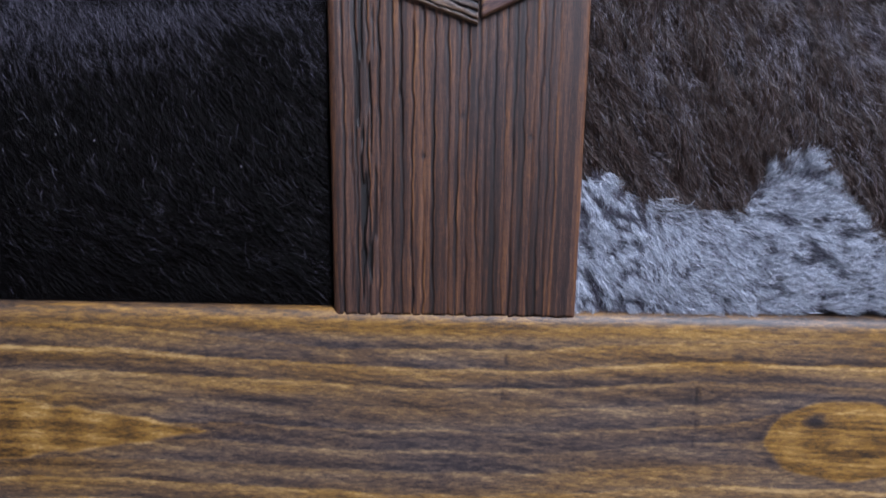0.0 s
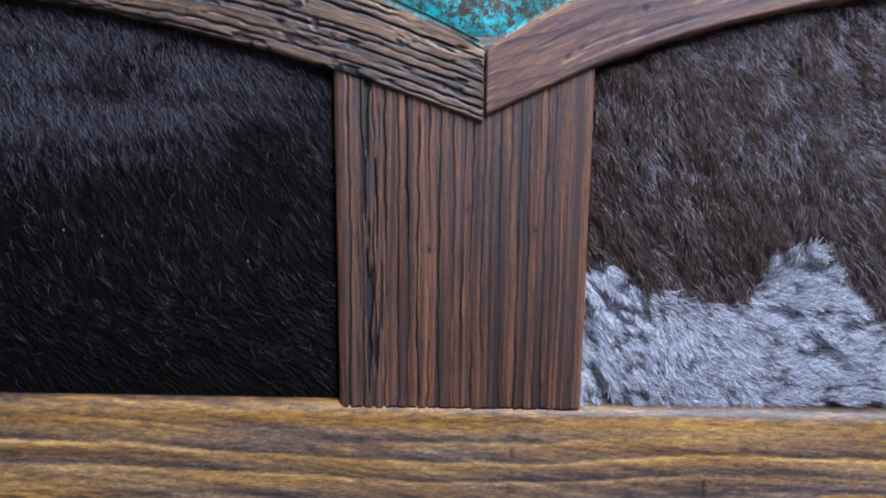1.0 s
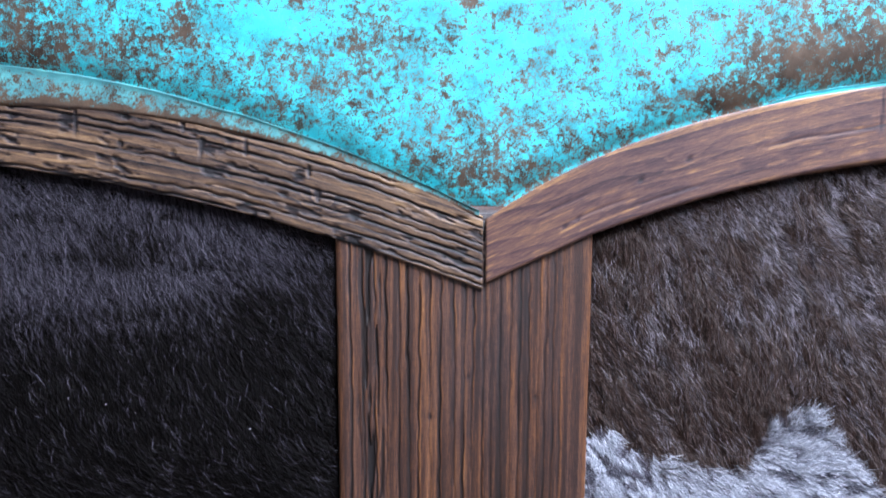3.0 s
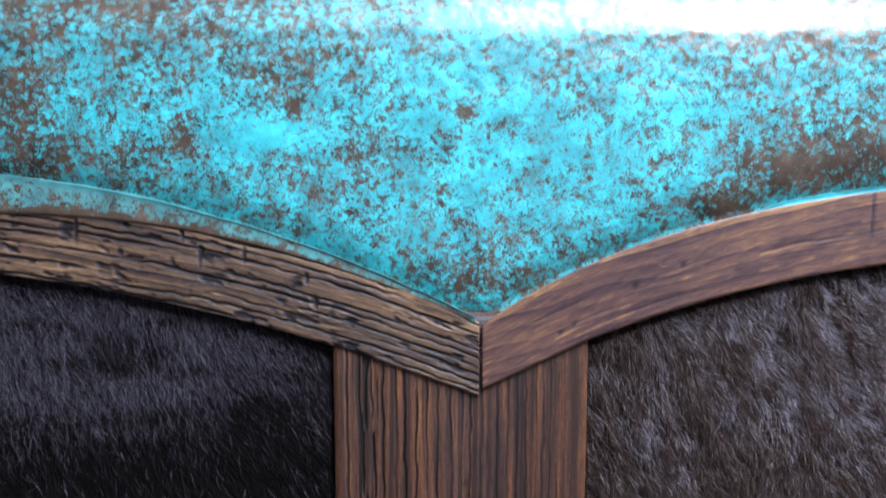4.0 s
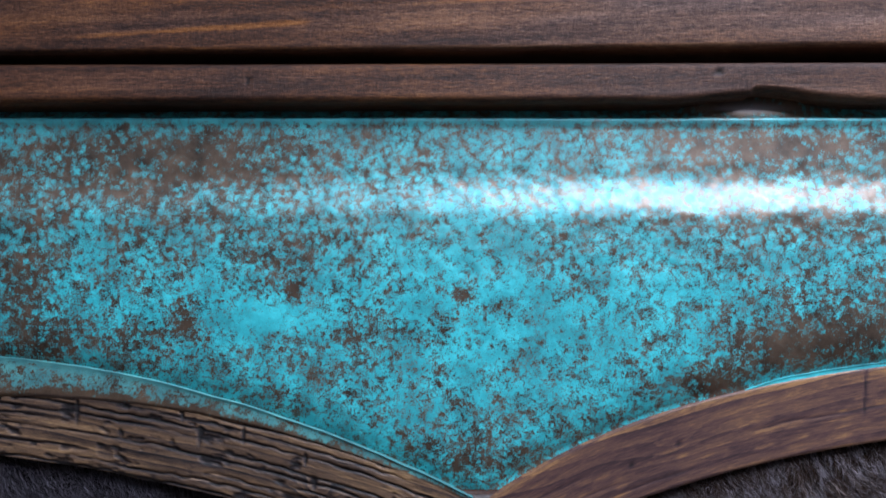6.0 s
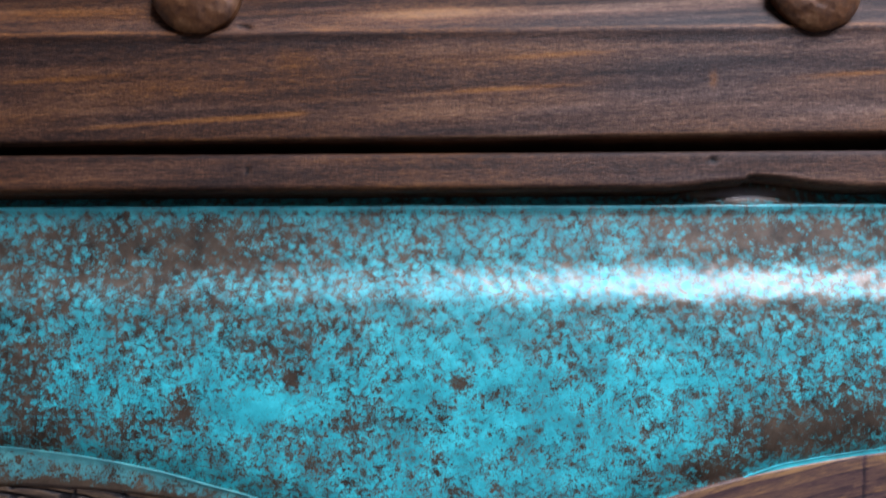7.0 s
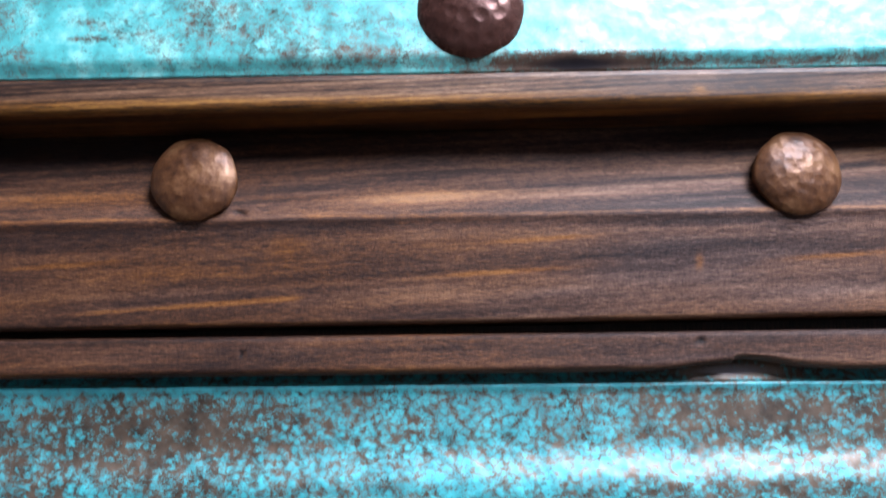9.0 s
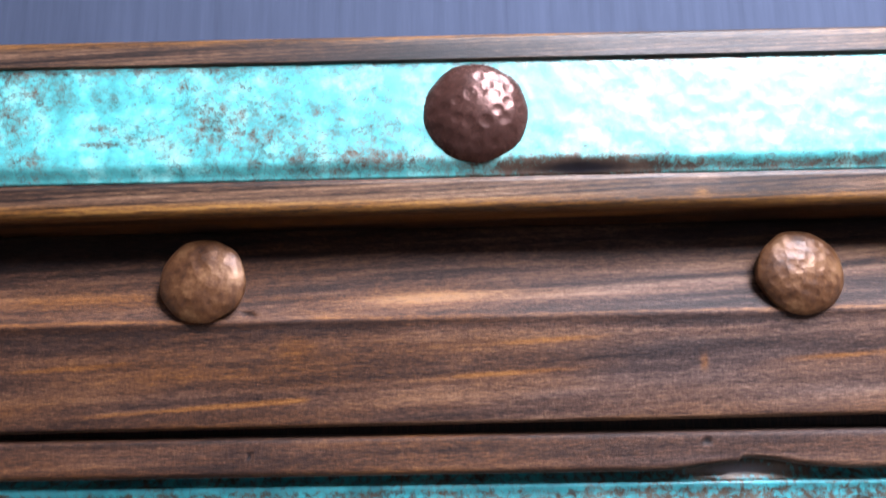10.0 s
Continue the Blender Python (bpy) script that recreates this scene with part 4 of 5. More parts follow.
def frieze_rings(U, z, y):
    face = smooth(0.9275, 0.9245, z)
    g = z - 0.045 * U + 0.005 * (fnoise(U * 8, z * 25, 55) - 0.5)
    # tone deepens to the left of the face, imitating the shade there
    tone = (0.42 + 0.16 * smooth(-0.14, 0.10, U)) * face + 0.47 * (1 - face) + bands(U, g, 56) * (0.55 * face + 0.8 * (1 - face))
    # the bevel: pale wavy figure, with the moulding's shade toned into top and left
    wave = 0.9335 + 0.010 * (U + 0.03) + 0.28 * np.clip(U - 0.02, 0, 0.2) ** 2
    tone = tone + 0.30 * np.exp(-((z - wave) / 0.0022) ** 2) * smooth(-0.05, 0.0, U) + 0.22 * np.exp(-((z - wave - 0.0070) / 0.0026) ** 2) * smooth(-0.01, 0.06, U)
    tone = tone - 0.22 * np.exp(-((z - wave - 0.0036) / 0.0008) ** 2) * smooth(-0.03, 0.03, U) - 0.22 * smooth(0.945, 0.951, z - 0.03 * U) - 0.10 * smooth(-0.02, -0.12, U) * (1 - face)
    warm = 0.42 + 0.9 * (fnoise(U * 10, g * 90, 59) - 0.5) - 0.22 * smooth(-0.02, 0.10, U)
    warm = warm + 0.7 * blob(U, z, -0.128, 0.9352, 0.030, 0.0024) + 0.5 * blob(U, z, -0.055, 0.9345, 0.020, 0.0012)
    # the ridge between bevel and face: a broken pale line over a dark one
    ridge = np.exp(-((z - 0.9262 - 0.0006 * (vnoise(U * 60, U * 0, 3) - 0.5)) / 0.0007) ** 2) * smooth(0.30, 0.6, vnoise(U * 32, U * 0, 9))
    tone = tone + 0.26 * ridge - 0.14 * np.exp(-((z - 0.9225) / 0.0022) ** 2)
    warm = warm + 0.6 * ridge
    # amber streaks on the face
    line = np.exp(-((z - 0.8948 - 0.055 * (U + 0.052)) / 0.0009) ** 2) * smooth(-0.150, -0.120, U) * smooth(-0.046, -0.054, U) * (0.45 + 0.55 * smooth(-0.11, -0.07, U))
    for x0, z0, long, thick in ((0.047, 0.9160, 0.018, 0.0007), (0.1065, 0.9062, 0.0016, 0.0030), (0.160, 0.9075, 0.020, 0.0009), (0.030, 0.9035, 0.025, 0.0007), (-0.140, 0.9090, 0.020, 0.0007)):
        line = line + 0.7 * blob(U, z, x0, z0, long, thick, 0.05)
    tone = tone + 0.32 * line
    warm = warm + 1.6 * line + 0.6 * blob(U, z, -0.052, 0.9143, 0.007, 0.0040) + 0.25 * blob(U, z, -0.10, 0.906, 0.05, 0.006)
    tone = tone + 0.16 * blob(U, z, 0.15, 0.894, 0.07, 0.005) + 0.25 * np.exp(-((z - 0.8856) / 0.0006) ** 2) * smooth(0.35, 0.6, vnoise(U * 30, U * 0, 13))
    gouge = np.exp(-(((U + 0.0725) / 0.0030) ** 2 + ((z - 0.9285 + 0.4 * (U + 0.0725)) / 0.0016) ** 2)) * smooth(0.4, 0.6, vnoise(U * 900, z * 900, 4))
    return tone - 0.3 * gouge, warm, 0.0012 * gouge


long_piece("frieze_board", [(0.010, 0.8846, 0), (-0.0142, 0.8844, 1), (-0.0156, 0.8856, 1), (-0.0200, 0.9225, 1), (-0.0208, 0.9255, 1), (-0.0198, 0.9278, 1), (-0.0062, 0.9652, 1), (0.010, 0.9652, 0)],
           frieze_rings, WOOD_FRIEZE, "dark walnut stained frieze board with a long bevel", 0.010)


def top_rings(seed, spacing=0.0024):
    def fn(U, z, y):
        ring = rings(U, y - 0.03 * U, spacing, seed, 0.55)
        saw = ring - np.floor(ring)
        tone = 0.52 - 0.60 * saw ** 2 * smooth(1.0, 0.85, saw) * (0.3 + 0.7 * hashed(np.floor(ring), np.floor(ring) * 0, 3)) + 0.9 * bands(U, y - 0.05 * U, seed)
        if seed == 101:
            # amber lower edge, a grey smear of glue and an amber spot beneath it
            low = smooth(0.9715, 0.9690, z)
            glue = np.exp(-((U - 0.103) / 0.013) ** 4 - ((z - 0.9762) / 0.0022) ** 4)
            spot = blob(U, z, 0.106, 0.9705, 0.0030, 0.0016)
            return tone + 0.20 * glue + 0.2 * spot - 0.08 * low, 0.10 + 0.75 * low - glue + spot, 0 * U
        return tone - 0.10, 0.05 + 0.7 * smooth(1.0335, 1.0365, z), 0 * U
    return fn


long_piece("lower_edge_moulding", [(0.010, 0.9655, 0), (-0.0060, 0.9655, 1), (-0.0235, 0.9655, 1), *arc(-0.0300, 0.9688, 0.0034, 262, 180, 8), (-0.0338, 0.9770, 1), (-0.0330, 0.9795, 1), (0.010, 0.9795, 0)],
           top_rings(101, 0.0019), WOOD_TOP, "rounded brown moulding under the edge of the top", 0.009, step=0.0004)
long_piece("upper_edge_moulding", [(0.30, 1.0262, 0), (-0.0360, 1.0262, 1), (-0.0375, 1.0268, 1), (-0.0372, 1.0340, 1), *arc(-0.0338, 1.0352, 0.0032, 175, 95, 6), (-0.030, 1.0386, 1), (0.30, 1.0386, 0)],
           top_rings(104, 0.0016), WOOD_TOP, "brown oak moulding along the rim of the top", 0.010, step=0.0004)


TOP_SPOTS = ((-0.13, 1.001, 0.006, 0.0025, -0.9), (-0.128, 0.994, 0.010, 0.0014, -0.8), (-0.085, 1.004, 0.012, 0.010, -0.4), (-0.155, 0.988, 0.006, 0.003, -0.5), (-0.115, 0.996, 0.012, 0.003, -0.4), (-0.160, 1.005, 0.02, 0.02, -0.35), (-0.135, 0.996, 0.022, 0.012, 0.4), (-0.05, 0.995, 0.03, 0.014, -0.30),
             (-0.015, 0.986, 0.03, 0.004, -0.55), (0.055, 0.9815, 0.035, 0.0048, -1.6), (0.15, 0.9815, 0.06, 0.0025, -0.8), (0.10, 1.0255, 0.10, 0.0012, -0.9), (-0.12, 1.0245, 0.06, 0.0015, -0.5),
             (0.12, 1.005, 0.10, 0.02, 0.35))


def copper_band():
    x = spaced(X0 + 0.001, X1 - 0.001, *VIEW, 0.0011, 0.02)
    z = np.arange(0.9790, 1.0268, 0.0010)
    X, Zq = np.meshgrid(x, z, indexing="ij")
    dent = dimples(X, Zq, 420, 0.0042, 0.00020, 17, (-0.2, 0.21, 0.978, 1.028)) + 0.0006 * (fnoise(X * 22, Zq * 30, 19) - 0.5)
    edge = 0.0026 * smooth(0.986, 0.979, Zq)
    Y = -0.0362 + dent + edge
    cover = cover_of(X, Zq, 0.84, TOP_SPOTS) + 0.4 * (fnoise(X * 25, Zq * 40, 20) - 0.5)
    n, m = X.shape
    P = np.stack([X, Y, Zq + 0.009 * X], -1)
    rim = P[:, [m - 1, 0]] + 0
    rim[:, :, 1] = 0.02
    P = np.concatenate([P, rim], 1)
    C = np.concatenate([cover, cover[:, :2]], 1)
    part("copper_band", loft("copper_band", P[:, ::-1], PATINA_TOP, {"cover": C[:, ::-1]}), CAB, "pale turquoise hammered copper band round the top")


copper_band()


# -- hammered nail heads --
def nail_mesh(name, radius, height, facets, dents, seed, mat, dent_size=(0.09, 0.14), dent_deep=0.04, back=0.0035):
    rng = np.random.default_rng(seed)
    nr, na = 56, 160
    r = np.concatenate([[0.02], np.linspace(0.04, 1.0, nr)])
    a = np.linspace(0, 2 * np.pi, na, endpoint=False)
    Rg, A = np.meshgrid(r, a, indexing="ij")
    px, pz = Rg * np.cos(A), Rg * np.sin(A)
    h = np.sqrt(np.clip(1.0 - (0.93 * Rg) ** 2, 0, 1))
    h = (h - math.sqrt(1 - 0.93 ** 2)) / (1 - math.sqrt(1 - 0.93 ** 2))
    if facets:
        low = np.full(Rg.shape, 9.0)
        spots = []
        while len(spots) < facets:
            q = rng.uniform(-1, 1, 2)
            if q @ q < 1.05 and all((q - o) @ (q - o) > 1.6 / facets for o in spots):
                spots.append(q)
        for cx, cz in spots:
            k = min(0.985, math.hypot(cx, cz))
            top = math.sqrt(1 - (0.93 * k) ** 2)
            c0 = (top - math.sqrt(1 - 0.93 ** 2)) / (1 - math.sqrt(1 - 0.93 ** 2))
            g = -0.93 ** 2 * k / top / (1 - math.sqrt(1 - 0.93 ** 2))
            e = math.hypot(cx, cz) or 1
            low = np.minimum(low, c0 - 0.02 + g * ((px * cx + pz * cz) / e - k))
        h = np.clip(np.minimum(h, low), 0, None)
    spots = []
    tries = 0
    while dents and len(spots) < dents and tries < 4000:
        tries += 1
        q = rng.uniform(-0.92, 0.92, 2)
        if q @ q < 0.85 and all((q - o) @ (q - o) > (0.030 if dents < 40 else 0.022) for o in spots):
            spots.append(q)
    for cx, cz in spots:
        size = rng.uniform(*dent_size)
        q = ((px - cx) ** 2 + (pz - cz) ** 2) / size ** 2
        h = h - dent_deep * np.clip(1 - q, 0, 1)
    ragged = 1 + 0.008 * np.sin(5 * A + seed) + 0.008 * np.sin(9 * A + 2 * seed) + 0.012 * (vnoise(A * 4, A * 0, seed) - 0.5)
    X, Z = radius * px * ragged, radius * pz * ragged
    Y = -height * h
    verts = [(0, float(Y[0].min()), 0)]
    ring0 = np.stack([X, Y, Z], -1).reshape(-1, 3).tolist()
    n = len(r)
    under = [(x * 0.82, back, z * 0.82) for x, y, z in ring0[-na:]]
    verts += ring0 + under + [(0, back, 0)]
    faces = [(0, 1 + (q + 1) % na, 1 + q) for q in range(na)]
    for i in range(n):
        for q in range(na):
            p = (q + 1) % na
            faces.append((1 + i * na + q, 1 + i * na + p, 1 + (i + 1) * na + p, 1 + (i + 1) * na + q))
    last = len(verts) - 1
    faces += [(last, 1 + n * na + q, 1 + n * na + (q + 1) % na) for q in range(na)]
    return mesh_of(name, verts, faces, mat, smooth_faces=True)


def nail(me, x, y, z, lean, label, group):
    ob = part("nail_head", me, CAB, label, group=group)
    ob.matrix_basis = pose(x, y, z, lean, 0, 0)
    return ob


G1, G2 = "nail heads on the frieze", "nail heads on the copper band"
SMALL_A = nail_mesh("nail_head_facets", 0.0169, 0.0046, 62, 30, 4, NAIL_SMALL, (0.13, 0.20), 0.03, back=0.015)
SMALL_B = nail_mesh("nail_head_hammered", 0.0170, 0.0050, 92, 44, 11, NAIL_SMALL, (0.10, 0.14), 0.035, back=0.015)
nail(SMALL_A, -0.0906, -0.0212, 0.9411, -3, "domed hammered copper nail head on the frieze", G1)
nail(SMALL_B, 0.1466, -0.0212, 0.9416, -3, "domed hammered copper nail head on the frieze", G1)
for k, x in enumerate((-0.3315, 0.3885)):
    nail((SMALL_A, SMALL_B)[k], x, -0.0212, 0.9413 + 0.006 * x, -3, "domed hammered copper nail head on the frieze", G1)
BIG = nail_mesh("nail_head_large", 0.0207, 0.0066, 0, 30, 23, NAIL_BIG, (0.10, 0.15), 0.05)
nail(BIG, 0.0183, -0.0362, 1.0046, 0, "large dark bronze nail head with round hammer dents", G2)
for x in (-0.34, 0.38):
    nail(BIG, x, -0.0362, 1.0035 + 0.009 * x, 0, "large dark bronze nail head with round hammer dents", G2)

# -- carcass --
part("tabletop", box("tabletop", X0 + 0.003, X1 - 0.003, 0.0, 0.42, 0.9800, 1.0372, WOOD_TOP, 0.003), CAB, "brown wooden top")
for name, x0, x1 in (("side_panel", X0 + 0.004, X0 + 0.034), ("side_panel", X1 - 0.034, X1 - 0.004)):
    part(name, box(name, x0, x1, 0.002, 0.40, 0.0, 0.9595, WOOD_STILE, 0.002), CAB)
part("back_panel", box("back_panel", X0 + 0.034, X1 - 0.034, 0.385, 0.40, 0.05, 0.9595, WOOD_FRIEZE), CAB)
part("inner_panel", box("inner_panel", X0 + 0.034, X1 - 0.034, 0.0165, 0.030, 0.46, 0.9595, WOOD_STILE), CAB)
part("plinth", box("plinth", X0 + 0.034, X1 - 0.034, 0.002, 0.03, 0.0, 0.4548, WOOD_RAIL, 0.002), CAB)
for x0, x1 in ((X0, X0 + 0.05), (X1 - 0.05, X1)):
    part("end_post", box("end_post", x0, x1, -0.0008, 0.0165, 0.5836, 0.8640, WOOD_STILE, 0.002), CAB)


# -- cowhide panels with their hair --
def hide(name, x0, x1, top, label, mat):
    x = np.linspace(x0, x1, 120)
    f = np.linspace(0, 1, 50)
    U, F = np.meshgrid(x, f, indexing="ij")
    hi = top(U)
    Z = 0.574 + (hi - 0.574) * F
    edge = np.minimum(np.minimum(U - x0, x1 - U), np.minimum(Z - 0.58, hi - 0.008 - Z))
    Y = 0.0105 - 0.0045 * smooth(0.0, 0.02, edge) - 0.0012 * (fnoise(U * 60, Z * 60, 3) - 0.5)
    P = np.stack([U, Y, Z], -1)
    rim = P[:, [-1, 0]] + 0
    rim[:, :, 1] = 0.0163
    P = np.concatenate([P, rim], 1)
    return part(name, loft(name, P[:, ::-1], mat), CAB, label)


def hair(name, parent, pts, flow, length, width, lift, mat, seed, label, curl=0.25):
    """Many thin tapering ribbons; flow(x, z) is the angle at which the hair lies, in radians from +x."""
    rng = np.random.default_rng(seed)
    n = len(pts)
    ang = flow(pts[:, 0], pts[:, 1]) + rng.normal(0, curl, n)
    L = length * rng.uniform(0.55, 1.25, n)
    W = width * rng.uniform(0.6, 1.4, n)
    up = lift * rng.uniform(0.3, 1.3, n)
    y0 = pts[:, 2]
    bend = rng.normal(0, 0.35, n)
    dx, dz = np.cos(ang), np.sin(ang)
    ex, ez = np.cos(ang + bend), np.sin(ang + bend)
    base = np.stack([pts[:, 0], y0, pts[:, 1]], -1)
    mid = base + np.stack([dx * L * 0.5, -up, dz * L * 0.5], -1)
    tip = mid + np.stack([ex * L * 0.5, -up * rng.uniform(-0.4, 0.3, n), ez * L * 0.5], -1)
    side = np.stack([-dz, rng.normal(0, 0.5, n), dx], -1) * (W * 0.5)[:, None]
    verts = np.stack([base - side, base + side, mid - side * 0.8, mid + side * 0.8, tip], 1).reshape(-1, 3)
    k = np.arange(n)[:, None] * 5
    tris = np.concatenate([k + np.array([0, 1, 3]), k + np.array([0, 3, 2]), k + np.array([2, 3, 4])], 0)
    part(name, mesh_of(name, verts, tris, mat, smooth_faces=False), parent, label, kind="stuff")


def scatter(n, x0, x1, z0, top, seed, keep=None):
    rng = np.random.default_rng(seed)
    x, z = rng.uniform(x0, x1, n), rng.uniform(z0, 0.775, n)
    ok = z < top(x) + 0.004
    if keep is not None:
        ok &= keep(x, z)
    x, z = x[ok], z[ok]
    edge = np.minimum(np.minimum(x - x0, x1 - x), z - z0)
    return np.stack([x, 0.0070 - 0.0015 * smooth(0.0, 0.015, edge), z], -1)[:, [0, 2, 1]]


def white_zone(x, z):
    """The pale lower part of the spotted hide, with two tongues rising into the dark hair."""
    line = 0.6205 + 0.016 * np.exp(-((x - 0.060) / 0.011) ** 2) + 0.0215 * np.exp(-((x - 0.1335) / 0.0155) ** 4) - 0.030 * smooth(0.152, 0.185, x)
    line = line + 0.006 * (vnoise(x * 160, z * 160, 4) - 0.5) + 0.010 * (hashed(x * 7e3, z * 9e3, 14) - 0.5) * vnoise(x * 110, z * 60, 15)
    return z < line


XL0, XL1, XR0, XR1 = X0 + 0.05, -0.0375, 0.0530, X1 - 0.05
top_l = lambda x: left_low(JOINT - x)
top_r = lambda x: right_low(x - JOINT)
HIDE_L = hide("hide_panel", XL0, XL1, lambda x: top_l(x) + 0.006, "black cowhide panel with short glossy hair", HIDE)
HIDE_R = hide("hide_panel", XR0, XR1, lambda x: top_r(x) + 0.006, "dark brown and white spotted cowhide panel", HIDE)

near_l, near_r = (-0.20, XL1 + 0.0015), (XR0 - 0.0015, 0.21)
flow_l = lambda x, z: -1.05 + 0.9 * (fnoise(x * 28, z * 28, 2) - 0.5) + 0.5 * smooth(0.66, 0.60, z)
flow_r = lambda x, z: -1.2 + 1.3 * (fnoise(x * 30, z * 30, 9) - 0.5) + 1.2 * (fnoise(x * 140, z * 140, 10) - 0.5)
flow_w = lambda x, z: flow_mean(x) + 1.5 * (fnoise(x * 70, z * 90, 12) - 0.5) + 1.1 * np.exp(-((x - 0.13) / 0.014) ** 2) * smooth(0.625, 0.64, z)


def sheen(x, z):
    """Where grey hair paints the sheen on the black hide: thinning out downwards and towards the stile, with dark
    creases across.
    """
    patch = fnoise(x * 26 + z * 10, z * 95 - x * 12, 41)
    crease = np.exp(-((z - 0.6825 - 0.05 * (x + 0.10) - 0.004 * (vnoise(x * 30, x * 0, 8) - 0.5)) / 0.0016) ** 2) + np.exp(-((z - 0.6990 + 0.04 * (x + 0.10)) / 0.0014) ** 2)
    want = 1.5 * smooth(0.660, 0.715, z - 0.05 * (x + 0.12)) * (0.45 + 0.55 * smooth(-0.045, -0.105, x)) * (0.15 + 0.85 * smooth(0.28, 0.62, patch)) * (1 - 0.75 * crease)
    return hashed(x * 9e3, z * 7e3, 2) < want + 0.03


def flecks(x, z):
    """Pale tips of the brown hide: small bright clusters, and in its upper part a thin veil that stands in for sheen.
    """
    a, b = 0.35 * x - 0.94 * z, 0.94 * x + 0.35 * z
    spot = fnoise(a * 60, b * 130, 43, 2)
    veil = (0.4 + 0.9 * smooth(0.07, 0.16, x)) * smooth(0.635, 0.710, z) * smooth(0.35, 0.6, fnoise(a * 120, b * 260, 44))
    return hashed(x * 9e3, z * 7e3, 5) < ((0.30 + 0.5 * smooth(0.64, 0.69, z)) * smooth(0.055, 0.095, x) * smooth(0.58, 0.72, spot) + veil + 0.05) * (~white_zone(x, z - 0.002))


def brown_tufts(x, z):
    a, b = 0.35 * x - 0.94 * z, 0.94 * x + 0.35 * z
    b = b + 0.004 * (fnoise(a * 90, b * 90, 45) - 0.5)
    return fnoise(a * 95, b * 330, 46)


def brown_kept(x, z):
    return ~white_zone(x, z - 0.002) & (hashed(x * 8e3, z * 6e3, 3) < 0.35 + 0.65 * smooth(0.36, 0.58, brown_tufts(x, z)))


def locks(x, z):
    """Height of the tufts in the white hair: long wavy locks along the lie of the hair."""
    t = flow_mean(x)
    a, b = x * np.cos(t) + z * np.sin(t), -x * np.sin(t) + z * np.cos(t)
    b = b + 0.0052 * (fnoise(a * 130, b * 130, 51) - 0.5)
    # thin dark partings that wind between the tufts
    return smooth(0.0, 0.20, np.abs(fnoise(a * 95, b * 300, 52, 2) - 0.5)) * (0.55 + 0.45 * vnoise(a * 260, b * 520, 53))


def flow_mean(x):
    return -0.80 * smooth(0.125, 0.075, x) - 0.10


def white_kept(x, z):
    return white_zone(x, z) & (hashed(x * 8e3, z * 6e3, 9) < 0.04 + 0.30 * smooth(0.11, 0.135, x) + 0.96 * smooth(0.16, 0.50, locks(x, z)))


def parted(x, z):
    low = smooth(0.600, 0.588, z) + 0.8 * smooth(0.085, 0.060, x)
    return white_zone(x, z) & (hashed(x * 8e3, z * 6e3, 19) < (1 - 0.6 * smooth(0.11, 0.135, x)) * smooth(0.46 + 0.16 * low, 0.14, locks(x, z)))


hair("hair", HIDE_L, scatter(150000, *near_l, 0.584, top_l, 1), flow_l, 0.014, 0.00011, 0.0020, FUR_BLACK, 1, "short black hair")
hair("grey_hair", HIDE_L, scatter(120000, *near_l, 0.590, top_l, 6, sheen), flow_l, 0.009, 0.00008, 0.0026, FUR_GREY, 6, "hair coloured grey to imitate sheen on the black hide", curl=0.35)
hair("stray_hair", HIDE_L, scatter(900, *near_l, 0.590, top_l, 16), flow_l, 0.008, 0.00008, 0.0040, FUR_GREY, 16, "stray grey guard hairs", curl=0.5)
hair("hair", HIDE_L, scatter(12000, XL0, -0.20, 0.584, top_l, 2), flow_l, 0.012, 0.0005, 0.0020, FUR_BLACK, 2, "short black hair")
browns = scatter(190000, *near_r, 0.586, top_r, 3, brown_kept)
browns[:, 2] -= 0.0020 * smooth(0.38, 0.7, brown_tufts(browns[:, 0], browns[:, 1]))
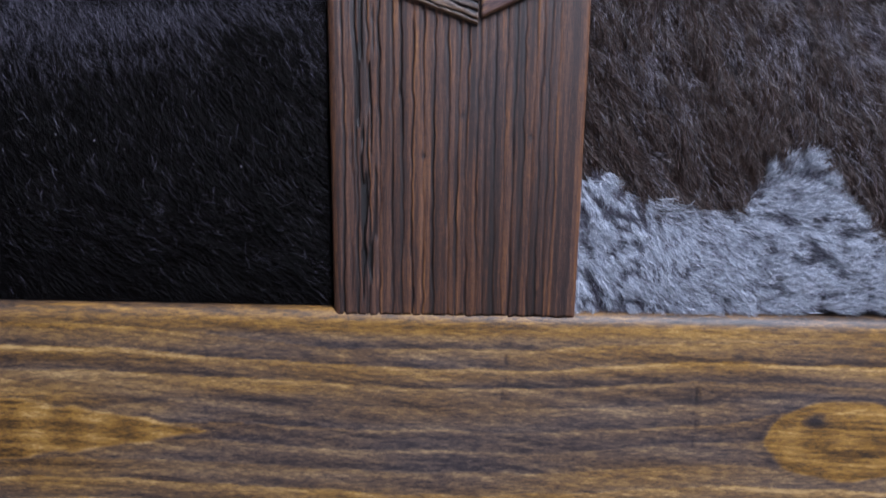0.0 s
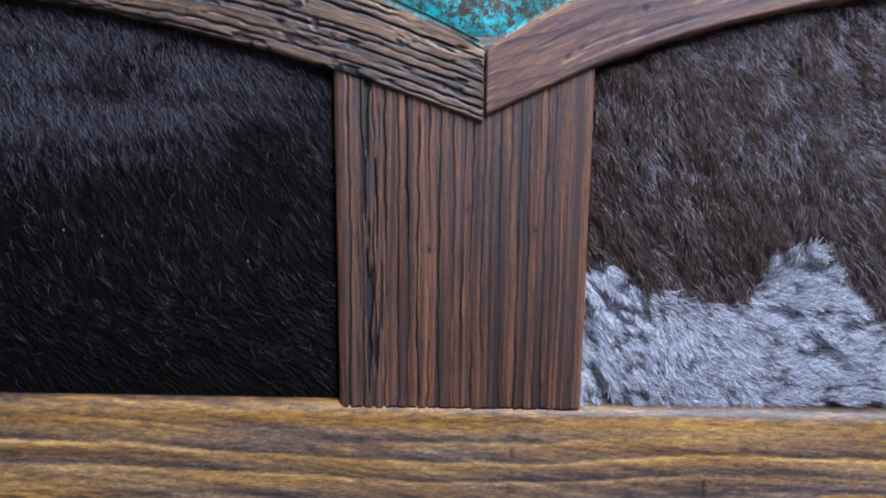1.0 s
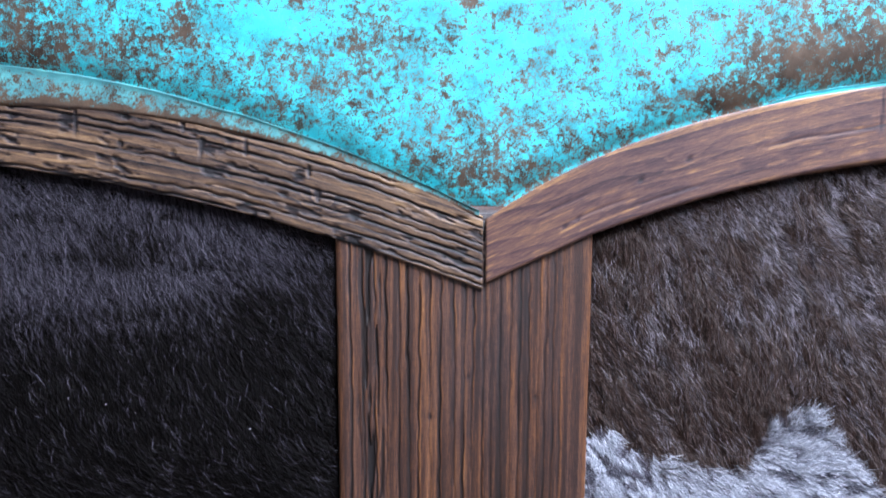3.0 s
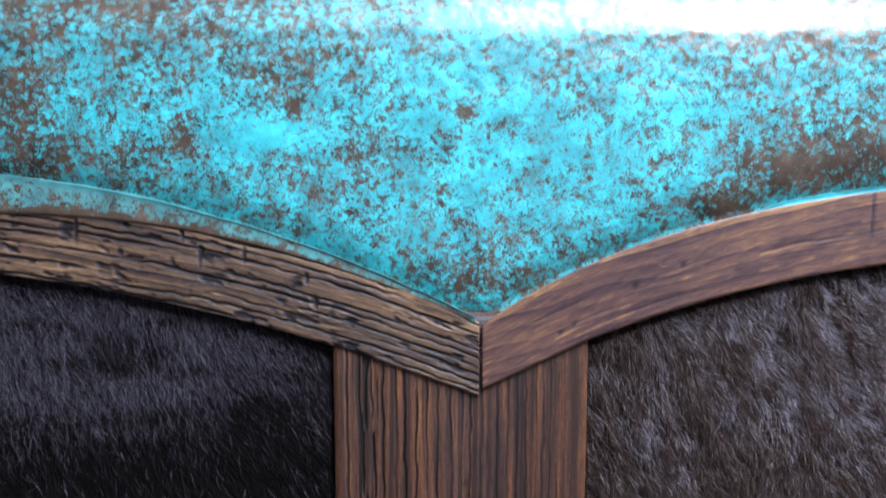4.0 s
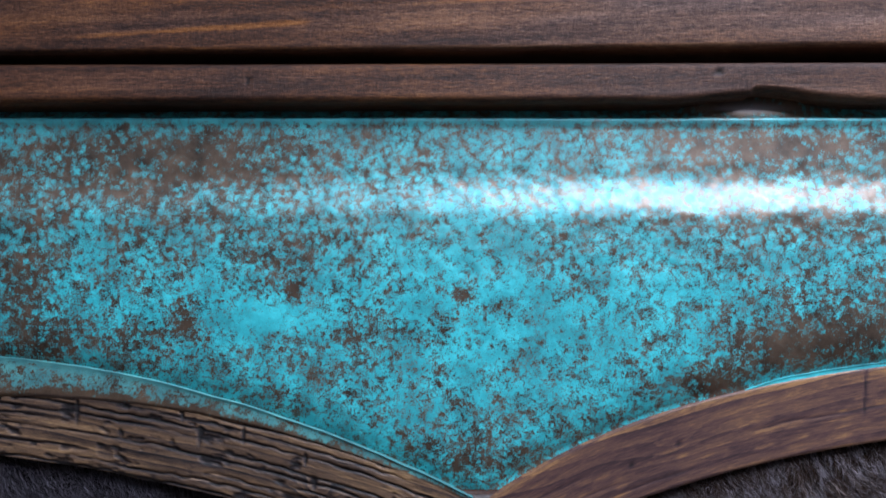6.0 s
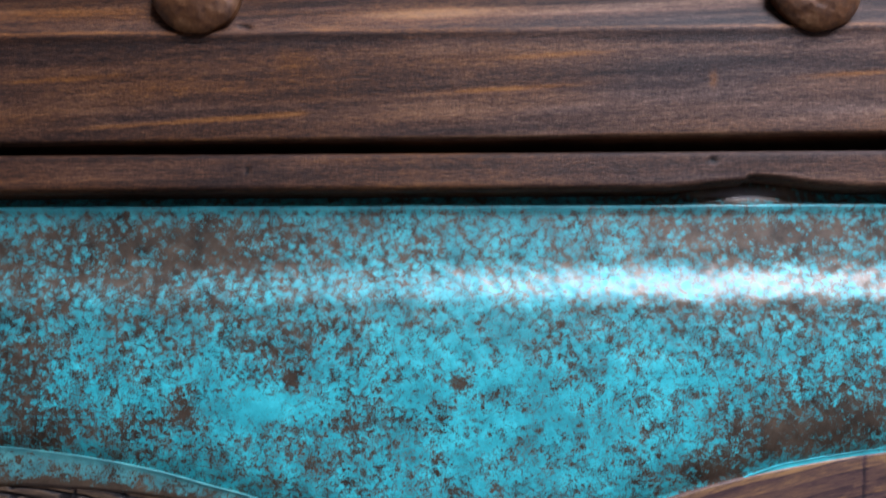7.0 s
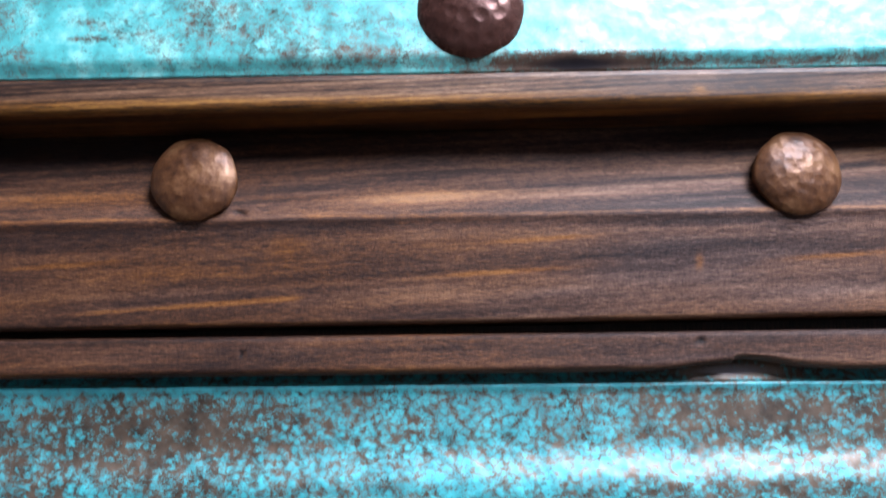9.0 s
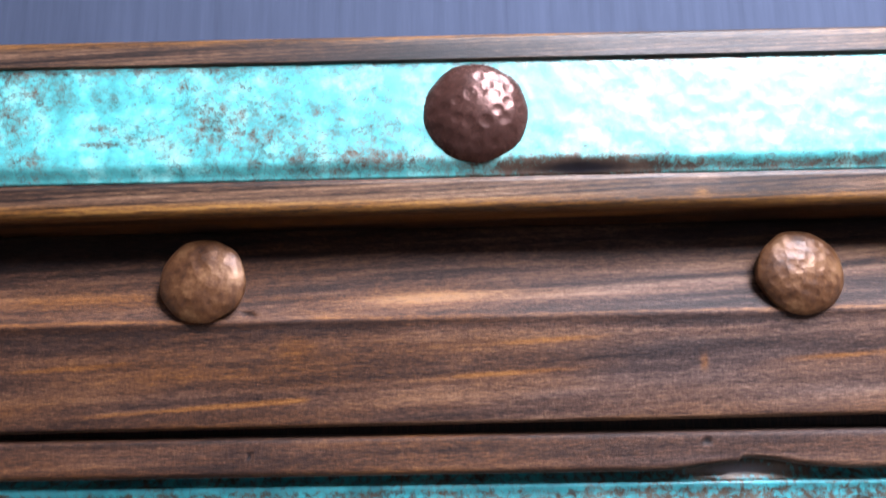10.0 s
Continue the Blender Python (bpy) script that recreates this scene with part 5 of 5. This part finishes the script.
hair("hair", HIDE_R, browns, flow_r, 0.0085, 0.00011, 0.0020, FUR_BROWN, 3, "dark brown hair", curl=0.35)
hair("grey_hair", HIDE_R, scatter(80000, *near_r, 0.590, top_r, 7, flecks), flow_r, 0.0065, 0.00009, 0.0034, FUR_PALE, 7, "paler hair tips in flecks and a veil painted as sheen", curl=0.4)
hair("hair", HIDE_R, scatter(12000, 0.21, XR1, 0.586, top_r, 4), flow_r, 0.012, 0.0005, 0.0020, FUR_BROWN, 4, "dark brown hair")
under = scatter(50000, *near_r, 0.584, top_r, 8, white_zone)
hair("grey_hair", HIDE_R, under, flow_w, 0.007, 0.00012, 0.0012, FUR_GREY, 8, "grey under-hair", curl=0.4)
# grey hair laid in the partings as the tufts' shade
gaps = scatter(110000, *near_r, 0.584, top_r, 18, parted)
gaps[:, 2] -= 0.0026
hair("grey_hair", HIDE_R, gaps, flow_w, 0.0042, 0.00011, 0.0018, FUR_GREY, 18, "grey hair coloured as the shade between the white tufts", curl=0.25)
tufts = scatter(260000, *near_r, 0.584, top_r, 5, white_kept)
tufts[:, 2] -= 0.0036 * smooth(0.35, 0.7, locks(tufts[:, 0], tufts[:, 1]))
hair("white_hair", HIDE_R, tufts, flow_w, 0.0048, 0.00011, 0.0018, FUR_WHITE, 5, "coarse white hair in wavy tufts", curl=0.38)


# -- lint caught on the hides and the wood --
def lint():
    rng = np.random.default_rng(77)
    bm = bmesh.new()
    for _ in range(26):
        x, z = rng.uniform(-0.17, 0.18), rng.uniform(0.59, 0.74)
        if (z > top_l(x) - 0.004 if x < XL1 else z > top_r(x) - 0.004) or XL1 - 0.002 < x < XR0 + 0.002:
            continue
        m = Matrix.Translation((x, -0.0005, z)) @ Matrix.Rotation(rng.uniform(0, 3), 4, "Y") @ Matrix.Diagonal((rng.uniform(0.0002, 0.0005), 0.0002, rng.uniform(0.00015, 0.0003), 1))
        bmesh.ops.create_icosphere(bm, subdivisions=1, radius=1.0, matrix=m)
    me = bpy.data.meshes.new("lint")
    bm.to_mesh(me)
    bm.free()
    me.materials.append(FUR_PALE)
    part("lint", me, HIDE_L, "tiny pale specks of lint", kind="stuff")


lint()
